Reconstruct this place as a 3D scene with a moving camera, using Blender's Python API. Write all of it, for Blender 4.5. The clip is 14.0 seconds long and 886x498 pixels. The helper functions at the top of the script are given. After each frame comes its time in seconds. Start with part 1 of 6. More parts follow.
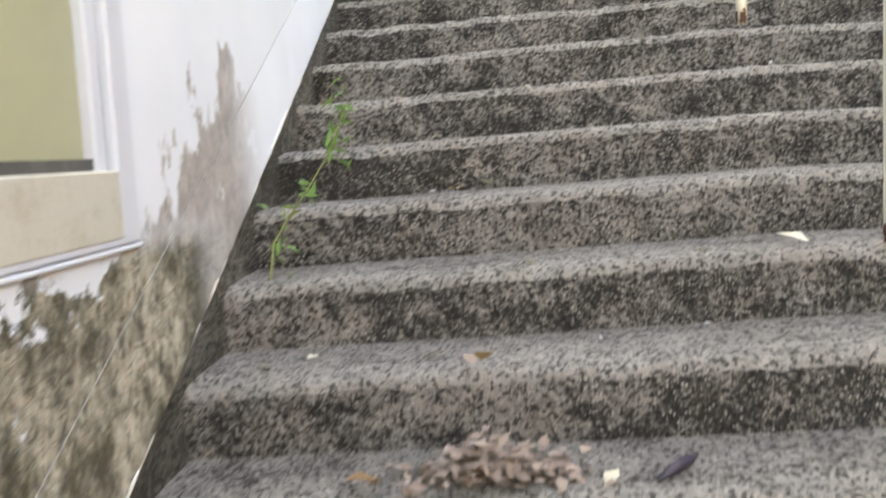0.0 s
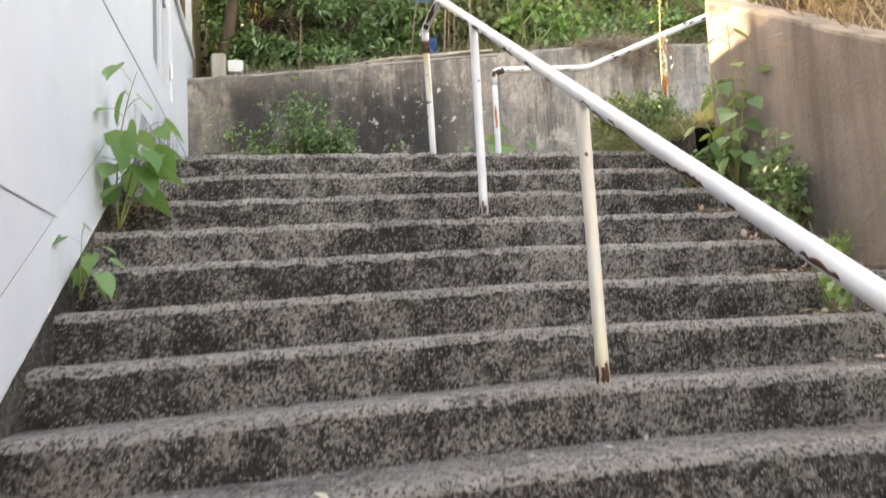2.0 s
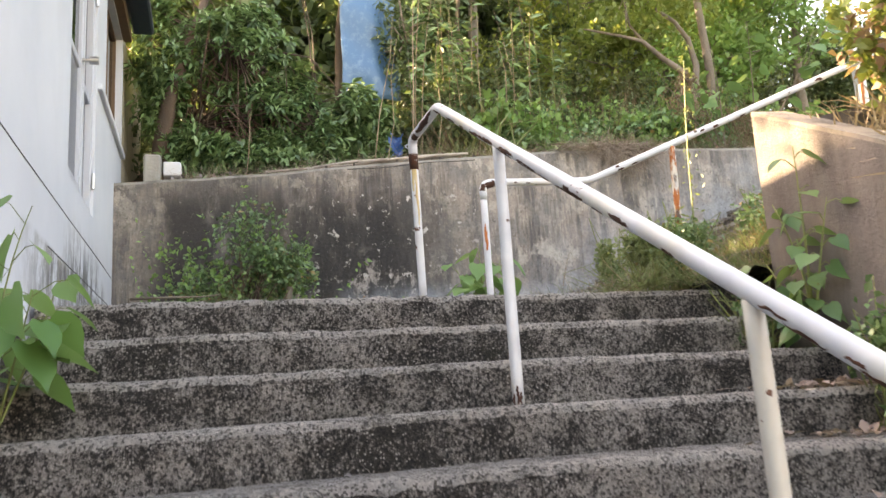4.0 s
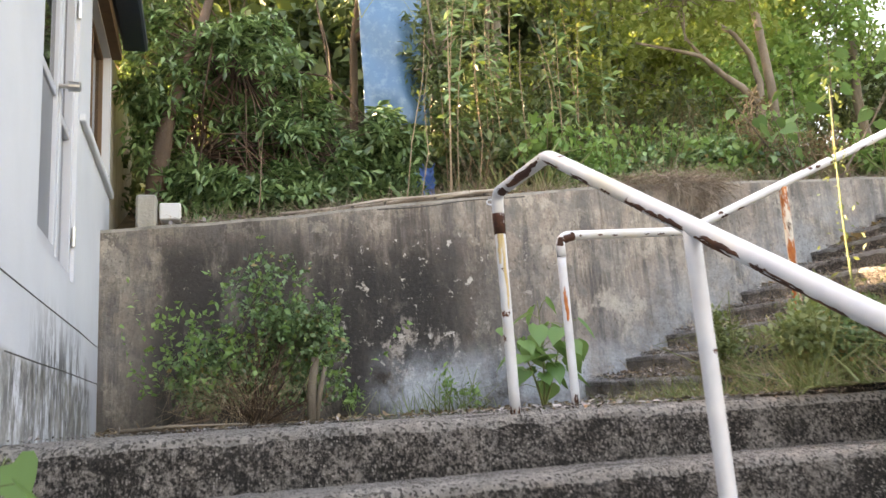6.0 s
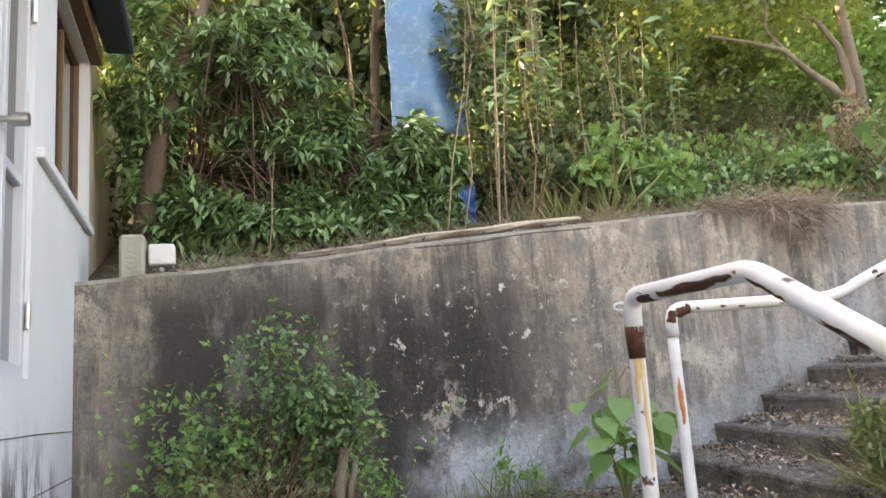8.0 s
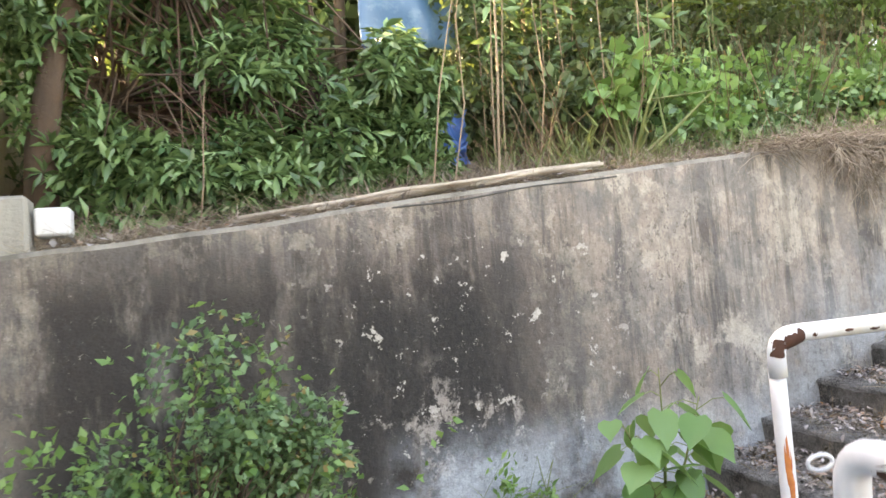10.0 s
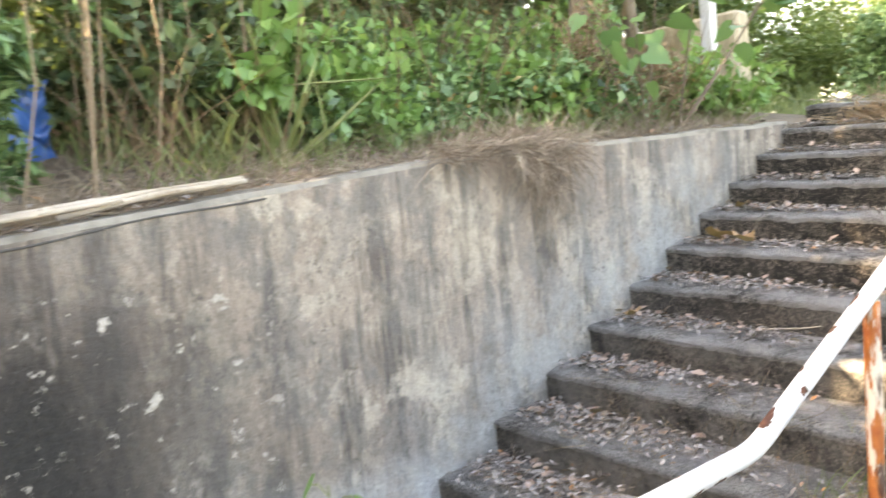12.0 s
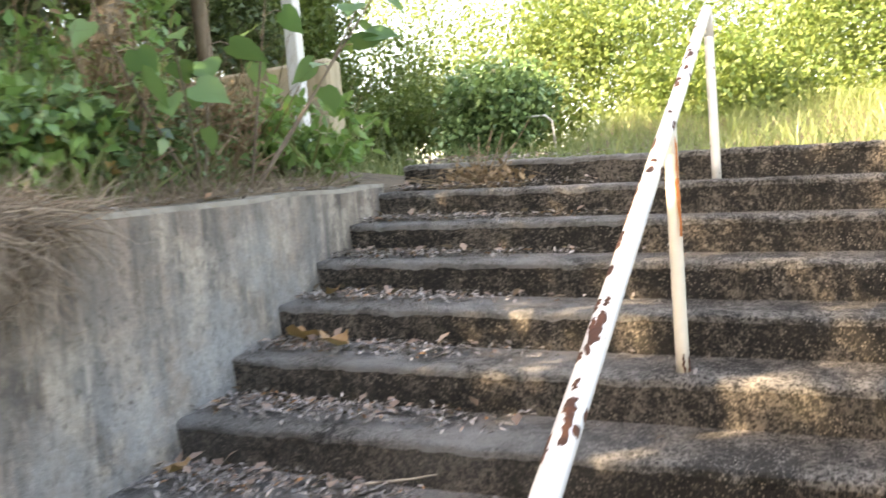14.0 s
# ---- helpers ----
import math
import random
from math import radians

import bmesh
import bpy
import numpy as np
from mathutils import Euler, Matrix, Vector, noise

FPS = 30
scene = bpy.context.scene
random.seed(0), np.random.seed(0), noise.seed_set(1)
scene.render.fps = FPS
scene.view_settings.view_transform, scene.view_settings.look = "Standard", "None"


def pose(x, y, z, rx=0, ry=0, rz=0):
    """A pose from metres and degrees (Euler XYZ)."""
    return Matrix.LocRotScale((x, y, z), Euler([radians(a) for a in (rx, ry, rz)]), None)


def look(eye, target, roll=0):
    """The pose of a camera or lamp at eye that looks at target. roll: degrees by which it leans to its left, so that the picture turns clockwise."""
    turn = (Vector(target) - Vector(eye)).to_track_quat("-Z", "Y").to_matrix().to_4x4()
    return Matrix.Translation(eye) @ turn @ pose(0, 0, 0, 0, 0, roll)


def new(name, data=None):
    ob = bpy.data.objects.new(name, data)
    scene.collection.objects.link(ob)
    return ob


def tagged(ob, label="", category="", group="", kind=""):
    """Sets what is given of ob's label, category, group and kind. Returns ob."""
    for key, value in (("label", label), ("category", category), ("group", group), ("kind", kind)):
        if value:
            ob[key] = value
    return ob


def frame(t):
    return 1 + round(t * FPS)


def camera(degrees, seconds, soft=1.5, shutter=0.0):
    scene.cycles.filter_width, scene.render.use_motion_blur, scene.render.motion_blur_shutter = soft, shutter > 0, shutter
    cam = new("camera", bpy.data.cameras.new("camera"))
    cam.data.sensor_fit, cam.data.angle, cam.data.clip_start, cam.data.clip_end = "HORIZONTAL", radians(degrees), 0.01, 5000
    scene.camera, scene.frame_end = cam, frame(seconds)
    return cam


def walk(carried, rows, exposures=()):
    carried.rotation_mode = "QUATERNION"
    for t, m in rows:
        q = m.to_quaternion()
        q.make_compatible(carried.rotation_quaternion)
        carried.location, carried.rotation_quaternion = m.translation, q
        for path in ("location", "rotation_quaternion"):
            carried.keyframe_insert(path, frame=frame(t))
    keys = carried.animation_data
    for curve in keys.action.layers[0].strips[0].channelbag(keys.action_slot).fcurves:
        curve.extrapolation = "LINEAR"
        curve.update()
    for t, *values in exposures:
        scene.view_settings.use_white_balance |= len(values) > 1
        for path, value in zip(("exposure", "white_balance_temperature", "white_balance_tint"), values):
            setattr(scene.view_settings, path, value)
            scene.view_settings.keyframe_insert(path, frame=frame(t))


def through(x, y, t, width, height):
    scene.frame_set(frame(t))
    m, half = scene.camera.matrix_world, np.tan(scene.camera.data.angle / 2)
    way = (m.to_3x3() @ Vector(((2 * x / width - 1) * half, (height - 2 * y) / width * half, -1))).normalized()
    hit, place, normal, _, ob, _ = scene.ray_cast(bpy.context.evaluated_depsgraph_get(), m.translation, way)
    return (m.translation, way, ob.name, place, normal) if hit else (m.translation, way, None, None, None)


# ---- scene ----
cam = camera(56.1, 14.0, 1.5, 0.4)
METRES, EYE, TILT, LEAN, TURN = 8.4, 1.5, 0.0, 0.0, 4.8
ROWS = [
    (0.0, 0.0, 0.0, 0.0, -0.29, -6.75, 2.45),
    (0.5, 0.0006, 0.0323, 0.0197, -5.33, -4.1, 2.5),
    (1.0, -0.0005, 0.0633, 0.0394, -9.11, -0.68, 2.52),
    (1.5, 0.0048, 0.0945, 0.0525, -12.38, 2.86, 2.66),
    (2.0, 0.0128, 0.1186, 0.0699, -14.66, 6.11, 2.76),
    (2.5, 0.0115, 0.1479, 0.0891, -16.43, 8.66, 2.89),
    (3.0, 0.0133, 0.1774, 0.1037, -17.59, 10.09, 3.07),
    (5.5, 0.0101, 0.3325, 0.1782, -19.63, 12.19, 3.74),
    (6.0, 0.0103, 0.3612, 0.1941, -19.51, 12.26, 3.86),
    (6.5, 0.0122, 0.3885, 0.2059, -19.35, 12.21, 3.98),
    (7.0, 0.0197, 0.4151, 0.221, -19.14, 12.13, 4.07),
    (7.5, 0.0212, 0.4444, 0.2457, -18.92, 11.73, 4.14),
    (10.0, 0.0588, 0.593, 0.3227, -21.1, 3.81, 4.52),
    (10.5, 0.0777, 0.6176, 0.3397, -24.42, 1.37, 4.7),
    (11.0, 0.0906, 0.6412, 0.3508, -30.2, -0.89, 4.9),
    (11.5, 0.1018, 0.6683, 0.3642, -37.28, -2.63, 5.09),
    (12.0, 0.1244, 0.6931, 0.3841, -45.78, -4.14, 5.07),
    (12.5, 0.1483, 0.718, 0.3927, -54.62, -4.8, 5.12),
    (13.0, 0.1774, 0.7437, 0.3967, -62.27, -4.88, 5.08),
    (13.5, 0.2236, 0.7515, 0.3942, -68.09, -4.19, 5.11),
    (14.0, 0.2739, 0.7506, 0.3941, -72.1, -2.89, 5.16),
]
walk(cam, [(t, pose(0, 0, EYE, TILT, LEAN, TURN) @ pose(METRES * x, METRES * y, METRES * z, 90 + pitch, roll, yaw)) for t, x, y, z, yaw, pitch, roll in ROWS], [(0.0, 4.08, 12000, 15), (0.8, 4.0, 12000, 16), (1.5, 3.82, 12000, 18), (3.0, 3.45, 11300, 21), (6.5, 3.4, 11300, 21), (7.7, 3.4, 11100, 21), (10.0, 3.85, 10800, 19), (11.0, 3.98, 10800, 18), (12.5, 3.65, 10300, 15), (14.0, 3.1, 10000, 15)])

# ---- world, sun ----
SUN_AZ, SUN_EL = (-0.75, 0.66), 31.5
world = bpy.data.worlds.new("sky")
scene.world = world
world.use_nodes = True
sky = world.node_tree.nodes.new("ShaderNodeTexSky")
sky.sky_type, sky.sun_disc = "NISHITA", False
sky.sun_elevation = radians(SUN_EL)
sky.sun_rotation = math.atan2(SUN_AZ[0], SUN_AZ[1])
sky.air_density, sky.dust_density = 1.0, 2.5
world.node_tree.links.new(sky.outputs[0], world.node_tree.nodes["Background"].inputs[0])
world.node_tree.nodes["Background"].inputs[1].default_value = 0.15
sun = new("sun", bpy.data.lights.new("sun", "SUN"))
sun.data.energy, sun.data.angle, sun.data.color = 4.6, radians(0.5), (1.0, 0.90, 0.75)
toward = Vector((SUN_AZ[0], SUN_AZ[1], 0)).normalized() * math.cos(radians(SUN_EL)) + Vector((0, 0, math.sin(radians(SUN_EL))))
sun.matrix_world = look(toward * 60, (0, 0, 0))


# ---- materials ----
def node_mat(name):
    m = bpy.data.materials.new(name)
    m.use_nodes = True
    nt = m.node_tree
    return m, nt, nt.nodes["Principled BSDF"]


def add(nt, kind, **values):
    n = nt.nodes.new(kind)
    for key, value in values.items():
        n.inputs[key.replace("_", " ")].default_value = value
    return n


def place(nt, stretch=(1, 1, 1)):
    """World position, stretched."""
    g = nt.nodes.new("ShaderNodeNewGeometry")
    m = nt.nodes.new("ShaderNodeMapping")
    m.inputs["Scale"].default_value = stretch
    nt.links.new(g.outputs["Position"], m.inputs[0])
    return m.outputs[0]


def noise_of(nt, scale, detail=4.0, rough=0.6, stretch=(1, 1, 1), lo=0.3, hi=0.7):
    n = add(nt, "ShaderNodeTexNoise", Scale=scale, Detail=detail, Roughness=rough)
    nt.links.new(place(nt, stretch), n.inputs["Vector"])
    r = add(nt, "ShaderNodeMapRange", From_Min=lo, From_Max=hi)
    nt.links.new(n.outputs[0], r.inputs[0])
    return r.outputs[0]


def band(nt, axis, a, b, c, d):
    """A mask that rises from a to b and falls from c to d along one axis of the world."""
    g = nt.nodes.new("ShaderNodeNewGeometry")
    s = nt.nodes.new("ShaderNodeSeparateXYZ")
    nt.links.new(g.outputs["Position"], s.inputs[0])
    up = add(nt, "ShaderNodeMapRange", From_Min=a, From_Max=b)
    down = add(nt, "ShaderNodeMapRange", From_Min=d, From_Max=c)
    for m in (up, down):
        m.interpolation_type = "SMOOTHSTEP"
        nt.links.new(s.outputs["XYZ".index(axis)], m.inputs[0])
    return times(nt, up.outputs[0], down.outputs[0])


def calc(nt, op, a, b):
    n = nt.nodes.new("ShaderNodeMath")
    n.operation, n.use_clamp = op, True
    for i, v in enumerate((a, b)):
        if isinstance(v, (int, float)):
            n.inputs[i].default_value = v
        else:
            nt.links.new(v, n.inputs[i])
    return n.outputs[0]


def times(nt, a, b):
    return calc(nt, "MULTIPLY", a, b)


def blend(nt, fac, a, b):
    n = nt.nodes.new("ShaderNodeMix")
    n.data_type = "RGBA"
    for socket, v in ((n.inputs[0], fac), (n.inputs[6], a), (n.inputs[7], b)):
        if isinstance(v, (int, float)):
            socket.default_value = v
        elif isinstance(v, tuple):
            socket.default_value = (*v, 1)
        else:
            nt.links.new(v, socket)
    return n.outputs[2]


def finish(nt, bsdf, colour, rough=0.85, bump=None, height=0.01, strength=0.5):
    nt.links.new(colour, bsdf.inputs["Base Color"])
    if isinstance(rough, float):
        bsdf.inputs["Roughness"].default_value = rough
    else:
        nt.links.new(rough, bsdf.inputs["Roughness"])
    if bump is not None:
        b = add(nt, "ShaderNodeBump", Strength=strength, Distance=height)
        nt.links.new(bump, b.inputs["Height"])
        nt.links.new(b.outputs[0], bsdf.inputs["Normal"])


def aggregate_mat(name, black, pale, cover, pebble, wall_tone=None, wall_tone_x=None):
    """Exposed-aggregate concrete: pale cement and pebbles breaking through a cover of black algae."""
    m, nt, bsdf = node_mat(name)
    v = add(nt, "ShaderNodeTexVoronoi", Scale=120.0, Randomness=1.0)
    nt.links.new(place(nt), v.inputs["Vector"])
    hue = nt.nodes.new("ShaderNodeSeparateColor")
    nt.links.new(v.outputs["Color"], hue.inputs[0])
    grain = noise_of(nt, 66.0, 6.0, 0.85, (1, 1, 0.8), 0.28, 0.72)
    clump = noise_of(nt, 8.0, 7.0, 0.8, (0.8, 1, 0.9), 0.28, 0.72)
    broad = noise_of(nt, 1.7, 5.0, 0.65, (1, 1, 1), 0.25, 0.75)
    mixed = calc(nt, "ADD", calc(nt, "ADD", times(nt, grain, 0.42), times(nt, clump, 0.34)), times(nt, broad, 0.24))
    clear = add(nt, "ShaderNodeMapRange", From_Min=cover - 0.07, From_Max=cover + 0.10)
    nt.links.new(mixed, clear.inputs[0])
    tone = blend(nt, noise_of(nt, 20.0, 6.0, 0.8, (1, 1, 1), 0.36, 0.64), tuple(0.55 * c for c in pale), pale)
    col = blend(nt, clear.outputs[0], black, tone)
    # random cells coloured darker, to read as shaded little pits
    pit_shade = add(nt, "ShaderNodeMapRange", From_Min=0.34, From_Max=0.2)
    nt.links.new(hue.outputs[1], pit_shade.inputs[0])
    col = blend(nt, times(nt, pit_shade.outputs[0], 0.8), col, tuple(0.4 * c for c in black))
    pick = add(nt, "ShaderNodeMapRange", From_Min=0.72, From_Max=0.9)
    nt.links.new(hue.outputs[0], pick.inputs[0])
    edge = add(nt, "ShaderNodeMapRange", From_Min=0.55, From_Max=0.3)
    nt.links.new(v.outputs["Distance"], edge.inputs[0])
    stones = times(nt, times(nt, pick.outputs[0], edge.outputs[0]), noise_of(nt, 6.0, 5.0, 0.7, (1, 1, 1), 0.34, 0.6))
    col = blend(nt, times(nt, stones, 0.9), col, pebble)
    if wall_tone:
        # patchy paler tone along the retaining wall, kept to an x range where given
        near_wall = times(nt, band(nt, "Y", 6.7, 7.5, 8.6, 8.7), noise_of(nt, 3.0, 7.0, 0.75, (1, 1, 1), 0.36, 0.58))
        if wall_tone_x:
            near_wall = times(nt, near_wall, band(nt, "X", 1.0, 1.1, *wall_tone_x))
        col = blend(nt, times(nt, near_wall, 0.8), col, wall_tone)
    col = blend(nt, times(nt, noise_of(nt, 3.7, 4.0, 0.6, (1, 1, 1), 0.58, 0.72), 0.2), col, (0.08, 0.08, 0.035))
    h = calc(nt, "ADD", times(nt, v.outputs["Distance"], 0.5), times(nt, grain, 0.8))
    finish(nt, bsdf, col, 0.92, h, 0.03, 1.0)
    return m


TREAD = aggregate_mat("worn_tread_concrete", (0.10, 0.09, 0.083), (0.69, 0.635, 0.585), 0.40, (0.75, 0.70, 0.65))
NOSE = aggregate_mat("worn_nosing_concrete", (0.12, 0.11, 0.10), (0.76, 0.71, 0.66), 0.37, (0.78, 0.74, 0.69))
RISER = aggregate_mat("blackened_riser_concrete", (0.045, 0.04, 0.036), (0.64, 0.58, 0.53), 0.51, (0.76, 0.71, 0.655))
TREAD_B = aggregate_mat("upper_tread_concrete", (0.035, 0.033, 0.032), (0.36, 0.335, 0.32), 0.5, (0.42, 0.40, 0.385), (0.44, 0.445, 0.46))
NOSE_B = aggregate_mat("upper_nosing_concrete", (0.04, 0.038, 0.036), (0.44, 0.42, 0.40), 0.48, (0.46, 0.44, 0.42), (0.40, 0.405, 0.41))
# this riser black is part stain, part shade put into the colour
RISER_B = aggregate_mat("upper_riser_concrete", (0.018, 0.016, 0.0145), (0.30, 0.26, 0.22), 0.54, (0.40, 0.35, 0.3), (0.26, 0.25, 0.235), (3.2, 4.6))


def retaining_mat():
    m, nt, bsdf = node_mat("stained_retaining_concrete")
    col = blend(nt, noise_of(nt, 1.6, 6.0, 0.65), (0.25, 0.205, 0.176), (0.42, 0.35, 0.292))
    # mottled cream and grey washes
    col = blend(nt, times(nt, noise_of(nt, 3.2, 6.0, 0.62, (1, 1, 0.75), 0.5, 0.58), 0.6), col, (0.48, 0.425, 0.355))
    col = blend(nt, times(nt, noise_of(nt, 5.1, 6.0, 0.65, (1.2, 1.2, 0.6), 0.52, 0.6), 0.6), col, (0.19, 0.185, 0.175))
    # run-off streaks from the top edge
    broken = noise_of(nt, 2.2, 5.0, 0.6, (1, 1, 1), 0.3, 0.52)
    streak = times(nt, noise_of(nt, 1.0, 8.0, 0.74, (6.5, 6.5, 0.5), 0.49, 0.57), broken)
    col = blend(nt, times(nt, streak, 0.85), col, (0.076, 0.067, 0.061))
    streak2 = times(nt, noise_of(nt, 1.0, 6.0, 0.7, (17.0, 17.0, 1.3), 0.5, 0.6), noise_of(nt, 1.4, 4.0, 0.6, (1, 1, 1), 0.4, 0.58))
    col = blend(nt, times(nt, streak2, 0.7), col, (0.09, 0.087, 0.08))
    blotch = noise_of(nt, 6.5, 7.0, 0.7, (1, 1, 0.8), 0.54, 0.575)
    col = blend(nt, times(nt, times(nt, blotch, noise_of(nt, 1.2, 3.0)), 0.8), col, (0.53, 0.47, 0.395))
    smear = noise_of(nt, 8.0, 7.0, 0.72, (1, 1, 0.55), 0.53, 0.57)
    col = blend(nt, times(nt, times(nt, smear, noise_of(nt, 1.7, 3.0)), 0.8), col, (0.15, 0.143, 0.135))
    patch = noise_of(nt, 4.2, 7.0, 0.7, (1, 1, 0.7), 0.51, 0.545)
    col = blend(nt, times(nt, patch, 0.45), col, (0.17, 0.162, 0.157))
    # the broad black algae field
    field = times(nt, band(nt, "X", -0.95, -0.4, 1.1, 2.3), band(nt, "Z", 3.0, 3.2, 4.25, 4.78))
    ragged = noise_of(nt, 1.7, 7.0, 0.68, (1.8, 1.8, 0.6), 0.28, 0.5)
    col = blend(nt, times(nt, times(nt, field, ragged), 0.96), col, (0.026, 0.0215, 0.02))
    core = times(nt, times(nt, band(nt, "X", 0.1, 0.6, 1.2, 1.7), band(nt, "Z", 3.3, 3.6, 4.1, 4.4)), noise_of(nt, 2.6, 7.0, 0.7, (1.4, 1.4, 0.7), 0.38, 0.5))
    col = blend(nt, times(nt, core, 0.8), col, (0.014, 0.014, 0.014))
    field2 = times(nt, band(nt, "X", 4.85, 5.1, 5.3, 5.5), noise_of(nt, 1.2, 5.0, 0.6, (5, 5, 0.6), 0.4, 0.52))
    col = blend(nt, times(nt, field2, 0.75), col, (0.045, 0.045, 0.045))
    # pale flaked patches
    flake = times(nt, times(nt, band(nt, "X", 0.45, 0.85, 1.5, 2.0), band(nt, "Z", 3.3, 3.45, 3.75, 4.05)), noise_of(nt, 6.5, 8.0, 0.78, (1, 1, 0.75), 0.545, 0.61))
    col = blend(nt, times(nt, flake, 0.7), col, (0.46, 0.41, 0.37))
    spots = times(nt, times(nt, band(nt, "X", 0.2, 0.9, 1.7, 2.3), band(nt, "Z", 3.4, 3.6, 4.4, 4.6)), noise_of(nt, 12.0, 6.0, 0.68, (1, 1, 0.9), 0.605, 0.625))
    col = blend(nt, times(nt, spots, 0.85), col, (0.56, 0.52, 0.47))
    # bluish limewash rest along the foot
    wash = times(nt, times(nt, band(nt, "X", 0.7, 1.05, 2.6, 3.6), band(nt, "Z", 3.0, 3.1, 3.42, 3.75)), noise_of(nt, 2.6, 6.0, 0.66, (1, 1, 1), 0.36, 0.54))
    col = blend(nt, times(nt, wash, 0.85), col, (0.52, 0.58, 0.64))
    g = nt.nodes.new("ShaderNodeNewGeometry")
    above = nt.nodes.new("ShaderNodeVectorMath")
    above.operation, above.inputs[1].default_value = "DOT_PRODUCT", (-0.446, 0, 1)
    nt.links.new(g.outputs["Position"], above.inputs[0])
    near = add(nt, "ShaderNodeMapRange", From_Min=2.95, From_Max=2.45)
    nt.links.new(above.outputs["Value"], near.inputs[0])
    spill = times(nt, times(nt, near.outputs[0], band(nt, "X", 2.2, 2.9, 4.6, 5.4)), noise_of(nt, 3.4, 7.0, 0.72, (1, 1, 1), 0.36, 0.58))
    col = blend(nt, times(nt, spill, 0.75), col, (0.36, 0.385, 0.40))
    dirt = times(nt, band(nt, "Z", 2.0, 2.5, 3.22, 3.4), noise_of(nt, 4.0, 6.0, 0.66, (1, 1, 1), 0.42, 0.56))
    col = blend(nt, times(nt, dirt, 0.7), col, (0.07, 0.068, 0.06))
    speck = times(nt, noise_of(nt, 30.0, 7.0, 0.8, (1, 1, 0.7), 0.54, 0.6), noise_of(nt, 2.0, 5.0, 0.6, (1, 1, 1), 0.4, 0.6))
    col = blend(nt, times(nt, speck, 0.7), col, (0.05, 0.047, 0.042))
    chalk = times(nt, noise_of(nt, 26.0, 7.0, 0.8, (1, 1, 0.8), 0.6, 0.64), noise_of(nt, 1.6, 5.0, 0.6, (1, 1, 1), 0.45, 0.6))
    col = blend(nt, times(nt, chalk, 0.6), col, (0.52, 0.47, 0.41))
    grain = noise_of(nt, 55.0, 5.0, 0.8, (1, 1, 1), 0.35, 0.65)
    col = blend(nt, times(nt, grain, 0.34), col, (0.06, 0.055, 0.05))
    finish(nt, bsdf, col, 0.92, calc(nt, "ADD", times(nt, noise_of(nt, 45.0, 4.0, 0.7), 0.5), times(nt, noise_of(nt, 7.0, 4.0), 0.5)), 0.01, 0.7)
    return m


RETAIN = retaining_mat()


def plain_concrete(name, a, b, stain, grime=0.5):
    m, nt, bsdf = node_mat(name)
    col = blend(nt, noise_of(nt, 2.0, 6.0, 0.7), a, b)
    col = blend(nt, times(nt, noise_of(nt, 1.0, 5.0, 0.6, (6, 6, 0.7), 0.45, 0.68), grime), col, stain)
    finish(nt, bsdf, col, 0.9, noise_of(nt, 40.0, 5.0, 0.7), 0.006, 0.6)
    return m


SIDE_WALL = plain_concrete("brown_grey_render", (0.115, 0.102, 0.096), (0.195, 0.175, 0.166), (0.05, 0.045, 0.04), 0.6)
CAP = plain_concrete("pale_wall_cap", (0.20, 0.187, 0.165), (0.36, 0.34, 0.305), (0.08, 0.075, 0.065), 0.7)
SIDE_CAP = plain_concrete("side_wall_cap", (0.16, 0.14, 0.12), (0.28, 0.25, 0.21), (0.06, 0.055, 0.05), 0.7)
SLAB = plain_concrete("landing_slab", (0.13, 0.125, 0.12), (0.27, 0.255, 0.24), (0.04, 0.04, 0.04), 0.6)
CURB = aggregate_mat("mossy_curb_concrete", (0.06, 0.055, 0.042), (0.34, 0.31, 0.262), 0.5, (0.40, 0.37, 0.33))
BLOCK = plain_concrete("rough_concrete_block", (0.28, 0.27, 0.24), (0.42, 0.4, 0.36), (0.12, 0.12, 0.1))
LIMEWHITE = plain_concrete("whitewashed_cap", (0.7, 0.68, 0.64), (0.8, 0.78, 0.74), (0.45, 0.42, 0.38), 0.4)


